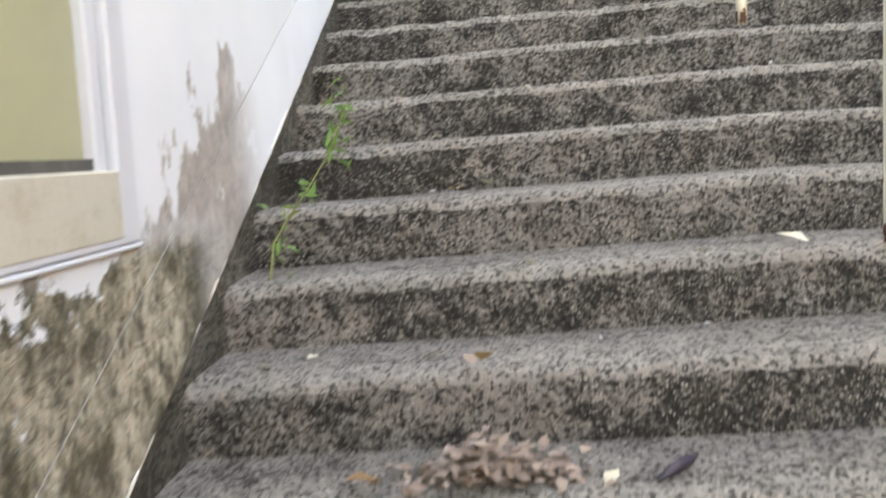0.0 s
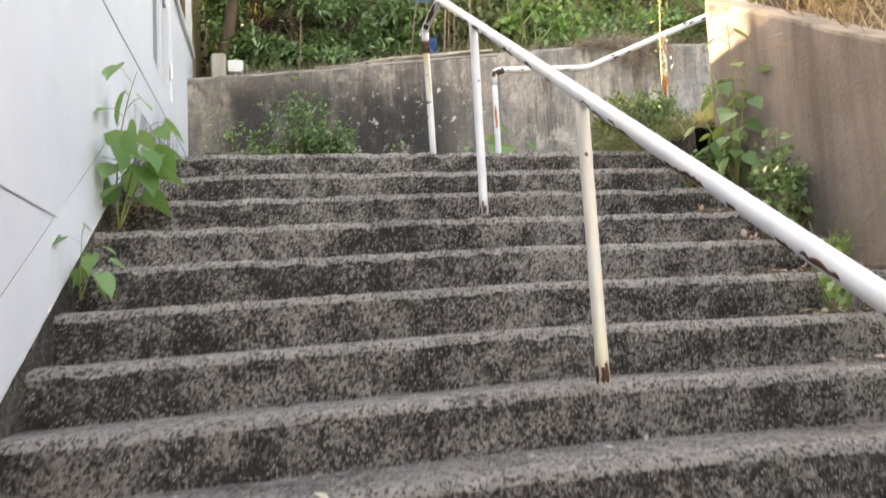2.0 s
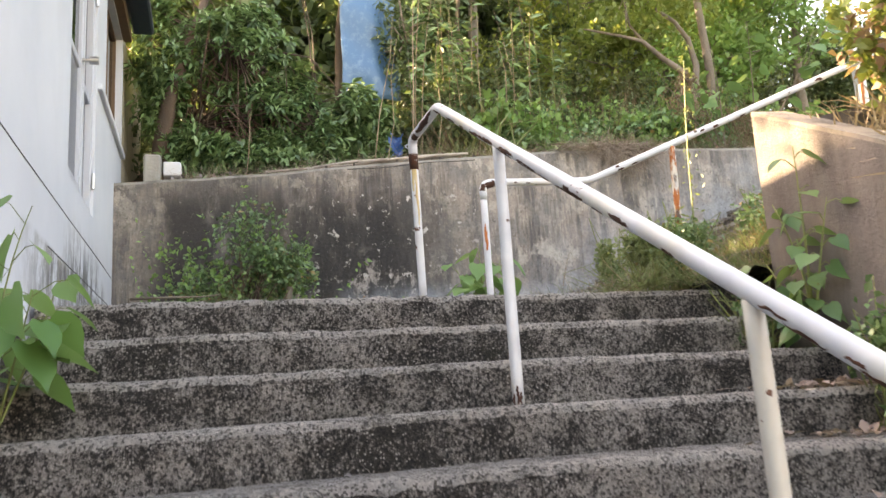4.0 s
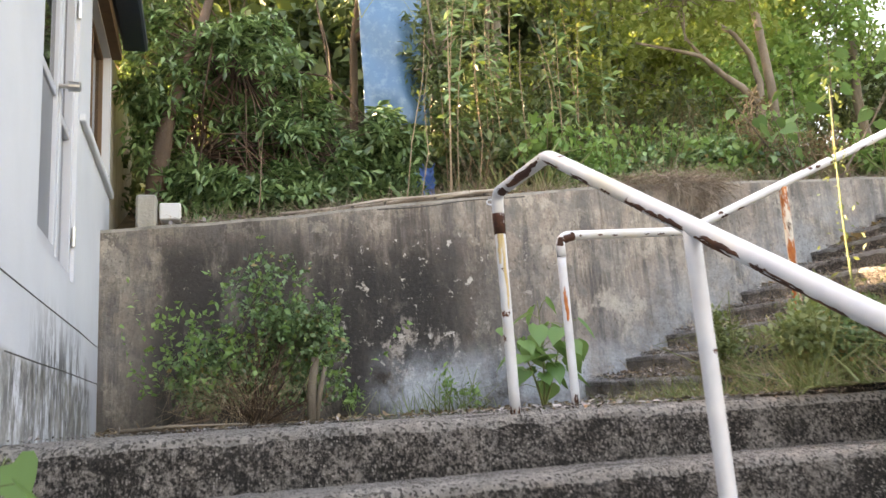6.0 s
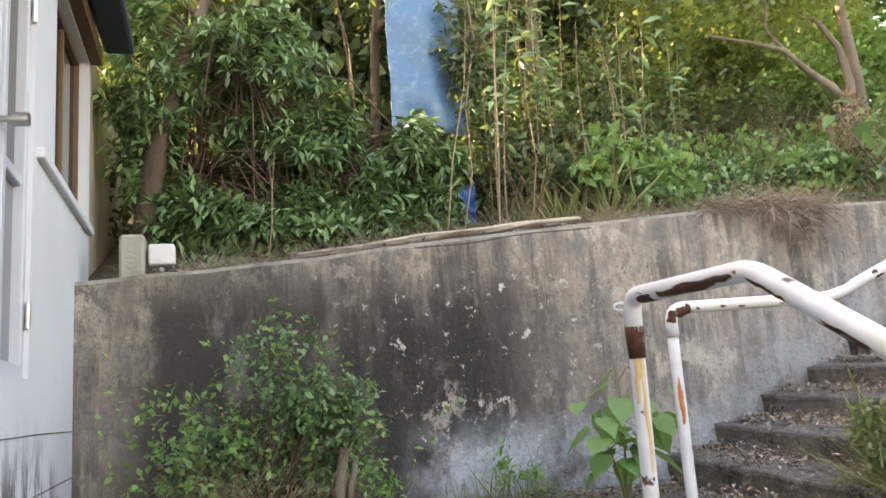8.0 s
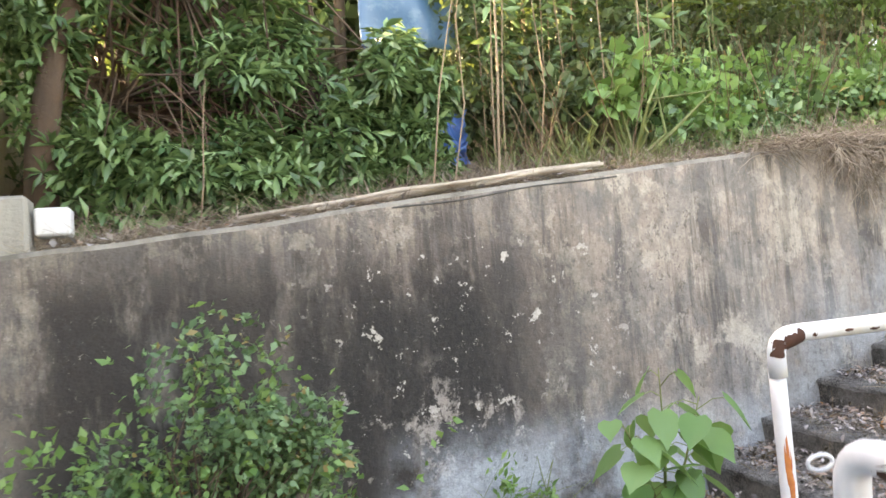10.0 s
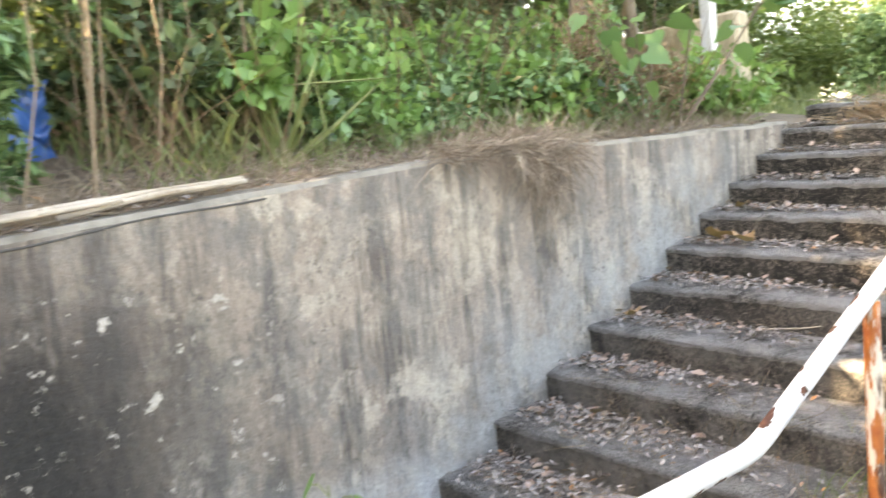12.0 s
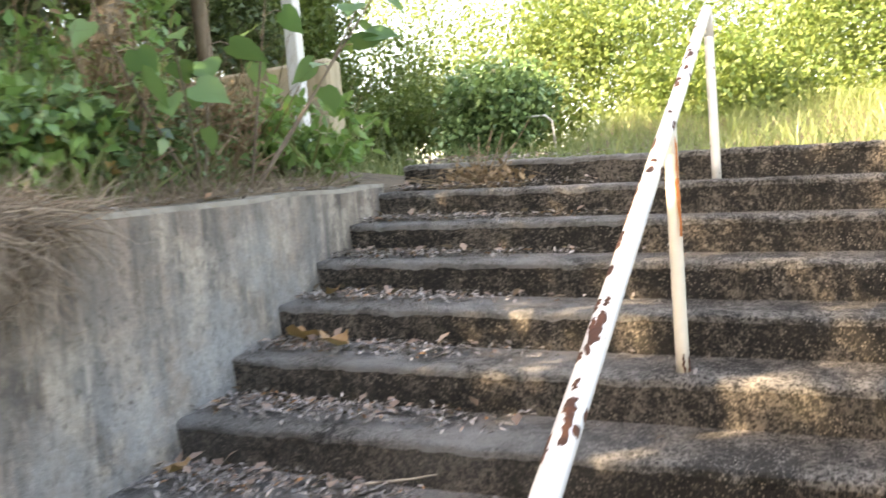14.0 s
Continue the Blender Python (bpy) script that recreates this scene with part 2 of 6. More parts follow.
def white_wall_mat():
    m, nt, bsdf = node_mat("weathered_white_paint")
    col = blend(nt, noise_of(nt, 1.3, 5.0, 0.6), (0.50, 0.54, 0.585), (0.59, 0.625, 0.665))
    col = blend(nt, times(nt, noise_of(nt, 1.0, 5.0, 0.6, (5, 5, 0.5), 0.5, 0.75), 0.25), col, (0.55, 0.55, 0.55))
    # black mildew low beside the landing
    mild = times(nt, times(nt, band(nt, "Y", 6.2, 6.9, 7.8, 8.2), band(nt, "Z", 2.9, 3.1, 3.5, 3.85)), noise_of(nt, 4.0, 8.0, 0.78, (2.4, 2.4, 0.7), 0.46, 0.54))
    col = blend(nt, times(nt, mild, 0.9), col, (0.05, 0.05, 0.048))
    low = times(nt, times(nt, band(nt, "Y", 5.2, 6.2, 8.0, 8.35), band(nt, "Z", 2.8, 3.0, 3.46, 3.5)), noise_of(nt, 5.0, 8.0, 0.8, (2.0, 2.0, 0.8), 0.42, 0.53))
    col = blend(nt, times(nt, low, 0.85), col, blend(nt, noise_of(nt, 14.0, 6.0, 0.75, (1, 1, 0.6), 0.4, 0.6), (0.035, 0.034, 0.03), (0.26, 0.25, 0.22)))
    # bare, mossy render under and beside the lower window
    g = nt.nodes.new("ShaderNodeNewGeometry")
    dot = nt.nodes.new("ShaderNodeVectorMath")
    dot.operation, dot.inputs[1].default_value = "DOT_PRODUCT", (0, -0.5457, 1)
    nt.links.new(g.outputs["Position"], dot.inputs[0])
    over = add(nt, "ShaderNodeMapRange", From_Min=0.95, From_Max=0.35)
    nt.links.new(dot.outputs["Value"], over.inputs[0])
    edge = calc(nt, "ADD", times(nt, over.outputs[0], 0.62), times(nt, noise_of(nt, 4.0, 6.0, 0.66), 0.5))
    rip = add(nt, "ShaderNodeMapRange", From_Min=0.60, From_Max=0.63)
    nt.links.new(edge, rip.inputs[0])
    bare = times(nt, rip.outputs[0], times(nt, band(nt, "Y", -2.0, -1.0, 1.85, 2.25), band(nt, "Z", -1.0, -0.9, 1.29, 1.40)))
    bare_col = blend(nt, noise_of(nt, 7.0, 8.0, 0.8, (1, 1, 0.6), 0.42, 0.58), (0.06, 0.054, 0.03), (0.40, 0.365, 0.29))
    bare_col = blend(nt, times(nt, noise_of(nt, 26.0, 7.0, 0.82, (1, 1, 0.7), 0.5, 0.58), 0.8), bare_col, (0.035, 0.032, 0.02))
    col = blend(nt, bare, col, bare_col)
    rip2 = add(nt, "ShaderNodeMapRange", From_Min=0.66, From_Max=0.69)
    nt.links.new(calc(nt, "ADD", times(nt, over.outputs[0], 0.5), times(nt, noise_of(nt, 3.2, 6.0, 0.62, (1, 1, 0.6)), 0.55)), rip2.inputs[0])
    peel = times(nt, rip2.outputs[0], band(nt, "Y", 1.5, 1.7, 2.2, 2.6))
    col = blend(nt, times(nt, times(nt, peel, calc(nt, "SUBTRACT", 1.0, bare)), 0.9), col, blend(nt, noise_of(nt, 18.0, 7.0, 0.8, (1, 1, 0.7), 0.36, 0.62), (0.14, 0.118, 0.105), (0.34, 0.295, 0.27)))
    h = calc(nt, "ADD", times(nt, noise_of(nt, 22.0, 5.0, 0.7), times(nt, bare, 1.0)), times(nt, noise_of(nt, 60.0, 3.0), 0.03))
    finish(nt, bsdf, col, 0.7, h, 0.02, 0.6)
    return m


WHITE = white_wall_mat()


def painted(name, colour, rough=0.5, wear=(0.3, 0.3, 0.3), amount=0.2, metal=0.0):
    m, nt, bsdf = node_mat(name)
    col = blend(nt, times(nt, noise_of(nt, 12.0, 5.0, 0.7, (1, 1, 1), 0.5, 0.72), amount), colour, wear)
    finish(nt, bsdf, col, rough, noise_of(nt, 60.0, 3.0), 0.002, 0.3)
    bsdf.inputs["Metallic"].default_value = metal
    return m


def flaking_mat(name, rust_amount):
    """White pipe paint with flakes down to brown rust."""
    m, nt, bsdf = node_mat(name)
    col = blend(nt, noise_of(nt, 9.0, 4.0), (0.52, 0.545, 0.58), (0.64, 0.66, 0.68))
    col = blend(nt, times(nt, noise_of(nt, 2.5, 5.0, 0.6, (1, 1, 0.5), 0.52, 0.7), 0.4 + 0.6 * rust_amount), col, (0.62, 0.52, 0.26))
    col = blend(nt, 0.65 * rust_amount, col, (0.60, 0.53, 0.36))
    rust = blend(nt, noise_of(nt, 30.0, 4.0), (0.045, 0.02, 0.014), (0.16, 0.055, 0.03))
    flake = noise_of(nt, 11.0, 5.0, 0.62, (1, 1, 1), 0.66, 0.67)
    col = blend(nt, flake, col, rust)
    finish(nt, bsdf, col, 0.45, calc(nt, "SUBTRACT", 0.6, times(nt, flake, 0.5)), 0.003, 0.7)
    return m


PIPE = flaking_mat("flaking_white_pipe", 0.0)
PIPE_RUSTY = flaking_mat("rust_stained_pipe", 0.7)
RUST = painted("bare_rust", (0.055, 0.02, 0.012), 0.85, (0.2, 0.07, 0.03), 0.7)
YELLOW_RUST = painted("yellow_rust_stain", (0.55, 0.41, 0.2), 0.6, (0.6, 0.55, 0.46), 0.9)


def streaked_rust():
    m, nt, bsdf = node_mat("streaked_orange_rust")
    col = blend(nt, noise_of(nt, 20.0, 5.0), (0.30, 0.07, 0.02), (0.52, 0.18, 0.05))
    col = blend(nt, noise_of(nt, 14.0, 5.0, 0.65, (1, 1, 0.22), 0.53, 0.57), col, (0.62, 0.58, 0.5))
    col = blend(nt, times(nt, noise_of(nt, 9.0, 5.0, 0.65, (1, 1, 0.3), 0.56, 0.6), 0.9), col, (0.07, 0.025, 0.015))
    finish(nt, bsdf, col, 0.8, noise_of(nt, 40.0, 4.0), 0.003, 0.5)
    return m


ORANGE_RUST = streaked_rust()
ALU = painted("white_aluminium", (0.47, 0.50, 0.55), 0.4, (0.5, 0.5, 0.5), 0.25)
PANEL = painted("cream_panel", (0.42, 0.405, 0.35), 0.55, (0.30, 0.26, 0.19), 0.7)
GREY_PANEL = painted("grey_door_panel", (0.21, 0.225, 0.25), 0.45, (0.17, 0.18, 0.2), 0.3)
STEEL = painted("brushed_steel", (0.55, 0.54, 0.52), 0.35, (0.3, 0.3, 0.3), 0.3, 1.0)
SOFFIT = painted("brown_soffit_board", (0.14, 0.085, 0.05), 0.8, (0.06, 0.04, 0.03), 0.6)
NAVY = painted("navy_roof_sheet", (0.02, 0.032, 0.06), 0.45, (0.05, 0.06, 0.07), 0.4)
BEIGE = plain_concrete("beige_render", (0.42, 0.36, 0.26), (0.52, 0.46, 0.36), (0.2, 0.17, 0.12))
# dark tone so that the unseen room looks unlit
DARKROOM = painted("dim_room_wall", (0.10, 0.095, 0.08), 0.9, (0.06, 0.06, 0.05), 0.5)
STYRO = painted("white_foam", (0.6, 0.61, 0.62), 0.8, (0.6, 0.6, 0.58), 0.2)
# grey for the soft shade along the plaster band's top, drawn as a line
SHADELINE = painted("soft_shade_line", (0.2, 0.2, 0.19), 0.9)
DARKCRACK = painted("dark_joint", (0.06, 0.058, 0.055), 0.9)


def frosted(name, colour, rough, transmission):
    m, nt, bsdf = node_mat(name)
    col = blend(nt, noise_of(nt, 3.0, 4.0), colour, tuple(c * 0.8 for c in colour))
    finish(nt, bsdf, col, rough)
    bsdf.inputs["Transmission Weight"].default_value = transmission
    return m


FROST = frosted("frosted_yellow_glass", (0.47, 0.47, 0.31), 0.35, 0.25)
# dark tint carries the dimness of the room behind the panes
GLASS = frosted("dark_window_glass", (0.045, 0.05, 0.045), 0.04, 0.5)


def leaf_mat(name, a, b, through=0.4, rough=0.45, c=None, single_leaf=False):
    if a[1] > a[0] * 1.2:
        a, b = (a[0], a[1], a[2] * 1.7), (b[0], b[1], b[2] * 1.7)
    m, nt, bsdf = node_mat(name)
    g = nt.nodes.new("ShaderNodeNewGeometry")
    col = blend(nt, nt.nodes.new("ShaderNodeObjectInfo").outputs["Random"] if single_leaf else g.outputs["Random Per Island"], a, b)
    if c:
        pick = add(nt, "ShaderNodeMapRange", From_Min=0.94, From_Max=0.96)
        nt.links.new(g.outputs["Random Per Island"], pick.inputs[0])
        col = blend(nt, pick.outputs[0], col, c)
    col = blend(nt, times(nt, noise_of(nt, 1.1, 3.0), 0.3), col, tuple(0.5 * v for v in a))
    finish(nt, bsdf, col, rough)
    t = nt.nodes.new("ShaderNodeBsdfTranslucent")
    warm = blend(nt, 0.3, col, (0.30, 0.36, 0.04))
    nt.links.new(warm, t.inputs[0])
    mix = nt.nodes.new("ShaderNodeMixShader")
    mix.inputs[0].default_value = through
    nt.links.new(bsdf.outputs[0], mix.inputs[1])
    nt.links.new(t.outputs[0], mix.inputs[2])
    nt.links.new(mix.outputs[0], nt.nodes["Material Output"].inputs[0])
    return m


L_SHRUB = leaf_mat("glossy_shrub_leaf", (0.035, 0.095, 0.026), (0.25, 0.42, 0.11), 0.22, 0.25)
L_MID = leaf_mat("hedge_leaf", (0.03, 0.065, 0.018), (0.15, 0.22, 0.055), 0.24)
L_BRIGHT = leaf_mat("fresh_leaf", (0.12, 0.28, 0.05), (0.25, 0.42, 0.085), 0.4)
L_BIG = leaf_mat("broad_leaf", (0.075, 0.19, 0.045), (0.17, 0.32, 0.08), 0.4, 0.4, None, True)
L_BIG_PALE = leaf_mat("pale_broad_leaf", (0.10, 0.27, 0.05), (0.24, 0.42, 0.10), 0.45, 0.4, None, True)
L_PALE = leaf_mat("pale_dry_leaf", (0.5, 0.46, 0.36), (0.66, 0.62, 0.5), 0.2, 0.6, None, True)
L_CURL = leaf_mat("curled_brown_leaf", (0.27, 0.14, 0.065), (0.45, 0.29, 0.16), 0.2, 0.6, None, True)
L_WEED = leaf_mat("weed_leaf", (0.05, 0.13, 0.035), (0.25, 0.42, 0.12), 0.25, 0.4, (0.38, 0.26, 0.1))
L_FAR = leaf_mat("far_sunlit_leaf", (0.07, 0.14, 0.025), (0.18, 0.25, 0.05), 0.35, 0.5)
L_THATCH = leaf_mat("brown_thatch", (0.15, 0.105, 0.08), (0.52, 0.43, 0.35), 0.1, 0.9)
L_TWIG = leaf_mat("dead_twig", (0.14, 0.088, 0.052), (0.40, 0.29, 0.19), 0.1, 0.9)
L_STALKY = leaf_mat("brown_dead_stem", (0.08, 0.05, 0.03), (0.27, 0.19, 0.12), 0.1, 0.9)
L_YELLOW = leaf_mat("sunlit_leaf", (0.13, 0.21, 0.03), (0.27, 0.32, 0.06), 0.5, 0.5)
L_DRY = leaf_mat("dry_leaf", (0.19, 0.13, 0.11), (0.46, 0.35, 0.30), 0.2, 0.8)
L_LITTER = leaf_mat("litter_leaf", (0.06, 0.045, 0.038), (0.55, 0.515, 0.51), 0.1, 0.8, (0.40, 0.19, 0.08))
L_GRASS = leaf_mat("green_grass", (0.11, 0.17, 0.04), (0.24, 0.29, 0.08), 0.35)
L_STRAW = leaf_mat("dry_straw", (0.24, 0.17, 0.11), (0.44, 0.35, 0.24), 0.15, 0.8)
L_RED = leaf_mat("russet_leaf", (0.24, 0.125, 0.08), (0.42, 0.27, 0.18), 0.3, 0.7)
BARK = plain_concrete("grey_bark", (0.13, 0.105, 0.08), (0.26, 0.215, 0.17), (0.05, 0.04, 0.03), 0.6)
BARK_DARK = plain_concrete("brown_bark", (0.06, 0.04, 0.028), (0.14, 0.09, 0.06), (0.03, 0.02, 0.015), 0.6)
STALK = plain_concrete("pale_stalk", (0.2, 0.145, 0.095), (0.35, 0.27, 0.185), (0.2, 0.14, 0.09), 0.5)
STICK = plain_concrete("grey_bamboo_stick", (0.38, 0.33, 0.27), (0.56, 0.5, 0.43), (0.2, 0.16, 0.12), 0.5)
STEM = painted("green_stem", (0.16, 0.20, 0.07), 0.6, (0.22, 0.14, 0.07), 0.5)
SOIL = plain_concrete("leaf_mould_soil", (0.045, 0.033, 0.022), (0.13, 0.095, 0.065), (0.18, 0.14, 0.09), 0.5)
TARP = painted("faded_blue_sheet", (0.06, 0.165, 0.29), 0.35, (0.17, 0.30, 0.41), 0.7)
TARP_DEEP = painted("deep_blue_plastic", (0.02, 0.10, 0.30), 0.4, (0.04, 0.12, 0.4), 0.4)
POD = painted("dark_pod", (0.02, 0.014, 0.028), 0.5, (0.06, 0.04, 0.07), 0.4)
POST_GREY = painted("grey_white_post", (0.62, 0.64, 0.66), 0.6, (0.4, 0.4, 0.4), 0.4)


# ---- mesh helpers ----
class Soup:
    """Collects vertices and faces for one mesh."""

    def __init__(self):
        self.v, self.f, self.m = [], [], []

    def face_set(self, verts, faces, slot=0):
        o = len(self.v)
        self.v.extend(verts)
        self.f.extend([tuple(i + o for i in f) for f in faces])
        self.m.extend([slot] * len(faces))

    def box(self, a, b, slot=0, bevel=0.0):
        (x0, y0, z0), (x1, y1, z1) = a, b
        if bevel <= 0:
            v = [(x, y, z) for z in (z0, z1) for y in (y0, y1) for x in (x0, x1)]
            f = [(0, 2, 3, 1), (4, 5, 7, 6), (0, 1, 5, 4), (2, 6, 7, 3), (0, 4, 6, 2), (1, 3, 7, 5)]
            self.face_set(v, f, slot)
            return
        e = bevel
        v, idx = [], {}
        for ix, x in enumerate((x0, x1)):
            for iy, y in enumerate((y0, y1)):
                for iz, z in enumerate((z0, z1)):
                    sx, sy, sz = 1 - 2 * ix, 1 - 2 * iy, 1 - 2 * iz
                    for k, p in enumerate(((x, y + sy * e, z + sz * e), (x + sx * e, y, z + sz * e), (x + sx * e, y + sy * e, z))):
                        idx[ix, iy, iz, k] = len(v)
                        v.append(p)
        f = []
        for s in (0, 1):
            f.append([idx[s, a1, b1, 0] for a1, b1 in ((0, 0), (0, 1), (1, 1), (1, 0))])
            f.append([idx[a1, s, b1, 1] for a1, b1 in ((0, 0), (0, 1), (1, 1), (1, 0))])
            f.append([idx[a1, b1, s, 2] for a1, b1 in ((0, 0), (0, 1), (1, 1), (1, 0))])
        for p in (0, 1):
            for q in (0, 1):
                f.append([idx[p, q, 0, 0], idx[p, q, 1, 0], idx[p, q, 1, 1], idx[p, q, 0, 1]])
                f.append([idx[p, 0, q, 0], idx[p, 1, q, 0], idx[p, 1, q, 2], idx[p, 0, q, 2]])
                f.append([idx[0, p, q, 1], idx[1, p, q, 1], idx[1, p, q, 2], idx[0, p, q, 2]])
                for r in (0, 1):
                    f.append([idx[p, q, r, k] for k in range(3)])
        self.face_set(v, f, slot)

    def tube(self, pts, radii, sides=6, slot=0, cap=True):
        pts = [Vector(p) for p in pts]
        n = len(pts)
        radii = [float(radii)] * n if isinstance(radii, (int, float)) else [float(r) for r in radii]
        v, f = [], []
        ref = Vector((0.31, 0.87, 0.38)) if abs((pts[-1] - pts[0]).normalized().dot(Vector((0.31, 0.87, 0.38)).normalized())) < 0.9 else Vector((1, 0, 0))
        for i, p in enumerate(pts):
            d = (pts[min(i + 1, n - 1)] - pts[max(i - 1, 0)]).normalized()
            a = d.cross(ref).normalized()
            b = d.cross(a)
            for s in range(sides):
                w = 2 * math.pi * s / sides
                v.append(tuple(p + radii[i] * (a * math.cos(w) + b * math.sin(w))))
        for i in range(n - 1):
            for s in range(sides):
                t = (s + 1) % sides
                f.append((i * sides + s, i * sides + t, (i + 1) * sides + t, (i + 1) * sides + s))
        if cap:
            f.append(tuple(range(sides))[::-1])
            f.append(tuple((n - 1) * sides + s for s in range(sides)))
        self.face_set(v, f, slot)

    def mesh(self, name, mats, smooth=False, weld=False):
        me = bpy.data.meshes.new(name)
        me.from_pydata([tuple(p) for p in self.v], [], self.f)
        for m in mats if isinstance(mats, (list, tuple)) else [mats]:
            me.materials.append(m)
        me.polygons.foreach_set("material_index", self.m)
        if smooth:
            me.polygons.foreach_set("use_smooth", [True] * len(self.f))
        bm = bmesh.new()
        bm.from_mesh(me)
        if weld:
            bmesh.ops.remove_doubles(bm, verts=bm.verts, dist=1e-5)
        bmesh.ops.recalc_face_normals(bm, faces=bm.faces)
        bm.to_mesh(me)
        bm.free()
        return me


def part(name, me, parent, label="", kind=""):
    """A mesh in world places, under a thing or part."""
    ob = new(name, me)
    ob.parent = parent
    m = parent.matrix_basis.copy()
    up = parent.parent
    while up:
        m = up.matrix_basis @ m
        up = up.parent
    ob.matrix_parent_inverse = m.inverted()
    return tagged(ob, label, kind=kind)


def thing(name, at, label, category, group="", kind=""):
    e = new(name)
    e.empty_display_size = 0.1
    e.location = at
    return tagged(e, label, category, group, kind)


def single(name, me, label, category, group="", kind=""):
    return tagged(new(name, me), label, category, group, kind)


rng = np.random.default_rng(7)

LANCE = (np.array([(0, 0, 0), (-0.19, 0.5, 0.05), (0.19, 0.5, 0.05), (0, 1, -0.12), (0, 0.5, -0.02)]), [(0, 4, 1), (1, 4, 3), (0, 2, 4), (2, 3, 4)])
OVAL = (np.array([(0, 0, 0), (-0.3, 0.45, 0.07), (0.3, 0.45, 0.07), (0, 1, -0.1), (0, 0.5, 0)]), [(0, 4, 1), (1, 4, 3), (0, 2, 4), (2, 3, 4)])
BLADE = (np.array([(-0.025, 0, 0), (0.025, 0, 0), (-0.02, 0.4, 0.06), (0.02, 0.4, 0.06), (-0.012, 0.75, 0.03), (0.012, 0.75, 0.03), (0, 1, -0.14)]), [(0, 1, 3, 2), (2, 3, 5, 4), (4, 5, 6)])
THREAD = (BLADE[0] * (0.4, 1, 1), BLADE[1])
WHORL_LEAF = (LANCE[0] * (0.78, 1, 1.2), LANCE[1])
STEMLET = (BLADE[0] * (0.16, 1, 1), BLADE[1])
TWINE = (BLADE[0] * (0.3, 1, 1.8), BLADE[1])
HAIR = (BLADE[0] * (0.22, 1, 1.6), BLADE[1])
NARROW = (BLADE[0] * (0.65, 1, 1), BLADE[1])
_w = [(0, 0.0), (-0.22, -0.1), (-0.42, 0.08), (-0.44, 0.34), (-0.3, 0.64), (-0.12, 0.85), (0, 1.06), (0.12, 0.85), (0.3, 0.64), (0.44, 0.34), (0.42, 0.08), (0.22, -0.1)]
HEART = (np.array([(x, y, 0.10 * abs(x) - 0.25 * max(0, y - 0.4) ** 2) for x, y in _w] + [(0, 0.45, -0.03)]), [(12, i, (i + 1) % 12) for i in range(12)])


CURLED = (np.array([(x * 0.8, y, 1.5 * x * x + 0.6 * (y - 0.5) ** 2 + 0.12 * math.sin(9 * y + 5 * x)) for x, y in _w] + [(0, 0.45, 0.0)]), HEART[1])


def leaves(name, pos, way, size, shape, mat, droop=0.0, flat=0.6):
    """Many small leaves as one mesh: places, pointing directions, sizes."""
    tv, tf = shape
    pos, way, size = np.asarray(pos, float), np.asarray(way, float), np.asarray(size, float)
    n = len(pos)
    way = way + rng.normal(0, 0.25, way.shape)
    way[:, 2] -= droop
    way /= np.linalg.norm(way, axis=1, keepdims=True) + 1e-9
    up = np.tile((0, 0, 1.0), (n, 1)) * flat + rng.normal(0, 0.45, (n, 3))
    side = np.cross(way, up)
    side /= np.linalg.norm(side, axis=1, keepdims=True) + 1e-9
    nor = np.cross(side, way)
    basis = np.stack([side, way, nor], 1)
    v = (np.einsum("kj,njc->nkc", tv, basis) * size[:, None, None] + pos[:, None, :]).reshape(-1, 3)
    k = len(tv)
    counts = np.array([len(f) for f in tf])
    flat_idx = np.concatenate([np.array(f) for f in tf])
    loops = (flat_idx[None, :] + (np.arange(n) * k)[:, None]).reshape(-1)
    totals = np.tile(counts, n)
    starts = np.concatenate([[0], np.cumsum(totals)[:-1]])
    me = bpy.data.meshes.new(name)
    me.vertices.add(len(v))
    me.vertices.foreach_set("co", v.ravel())
    me.loops.add(len(loops))
    me.loops.foreach_set("vertex_index", loops.astype(np.int32))
    me.polygons.add(len(totals))
    me.polygons.foreach_set("loop_start", starts.astype(np.int32))
    me.polygons.foreach_set("loop_total", totals.astype(np.int32))
    me.materials.append(mat)
    me.update(calc_edges=True)
    me.validate()
    return me


def unit(n):
    d = rng.normal(0, 1, (n, 3))
    return d / np.linalg.norm(d, axis=1, keepdims=True)


def lumpy(centre, radii, n, lumps=9, shell=0.55, low=-0.6, fat=1.0):
    """Twig ends in an uneven crown made of overlapping lumps."""
    c = unit(lumps)
    c[:, 2] = np.maximum(c[:, 2], low)
    c *= rng.uniform(0.35, 0.72, (lumps, 1))
    r = rng.uniform(0.28, 0.5, lumps) * fat
    which = rng.integers(0, lumps, n)
    d = unit(n)
    p = c[which] + d * (r[which] * rng.uniform(shell, 1.0, n))[:, None]
    out = p - c[which] * 0.6
    return p * np.array(radii) + np.array(centre), out / (np.linalg.norm(out, axis=1, keepdims=True) + 1e-9)


def rosettes(tips, outs, per, spread=0.8, jitter=0.02):
    """Leaves fanned round each twig end."""
    pos = np.repeat(tips, per, 0) + rng.normal(0, jitter, (len(tips) * per, 3))
    way = np.repeat(outs, per, 0) * (1 - spread) + unit(len(tips) * per) * spread
    return pos, way


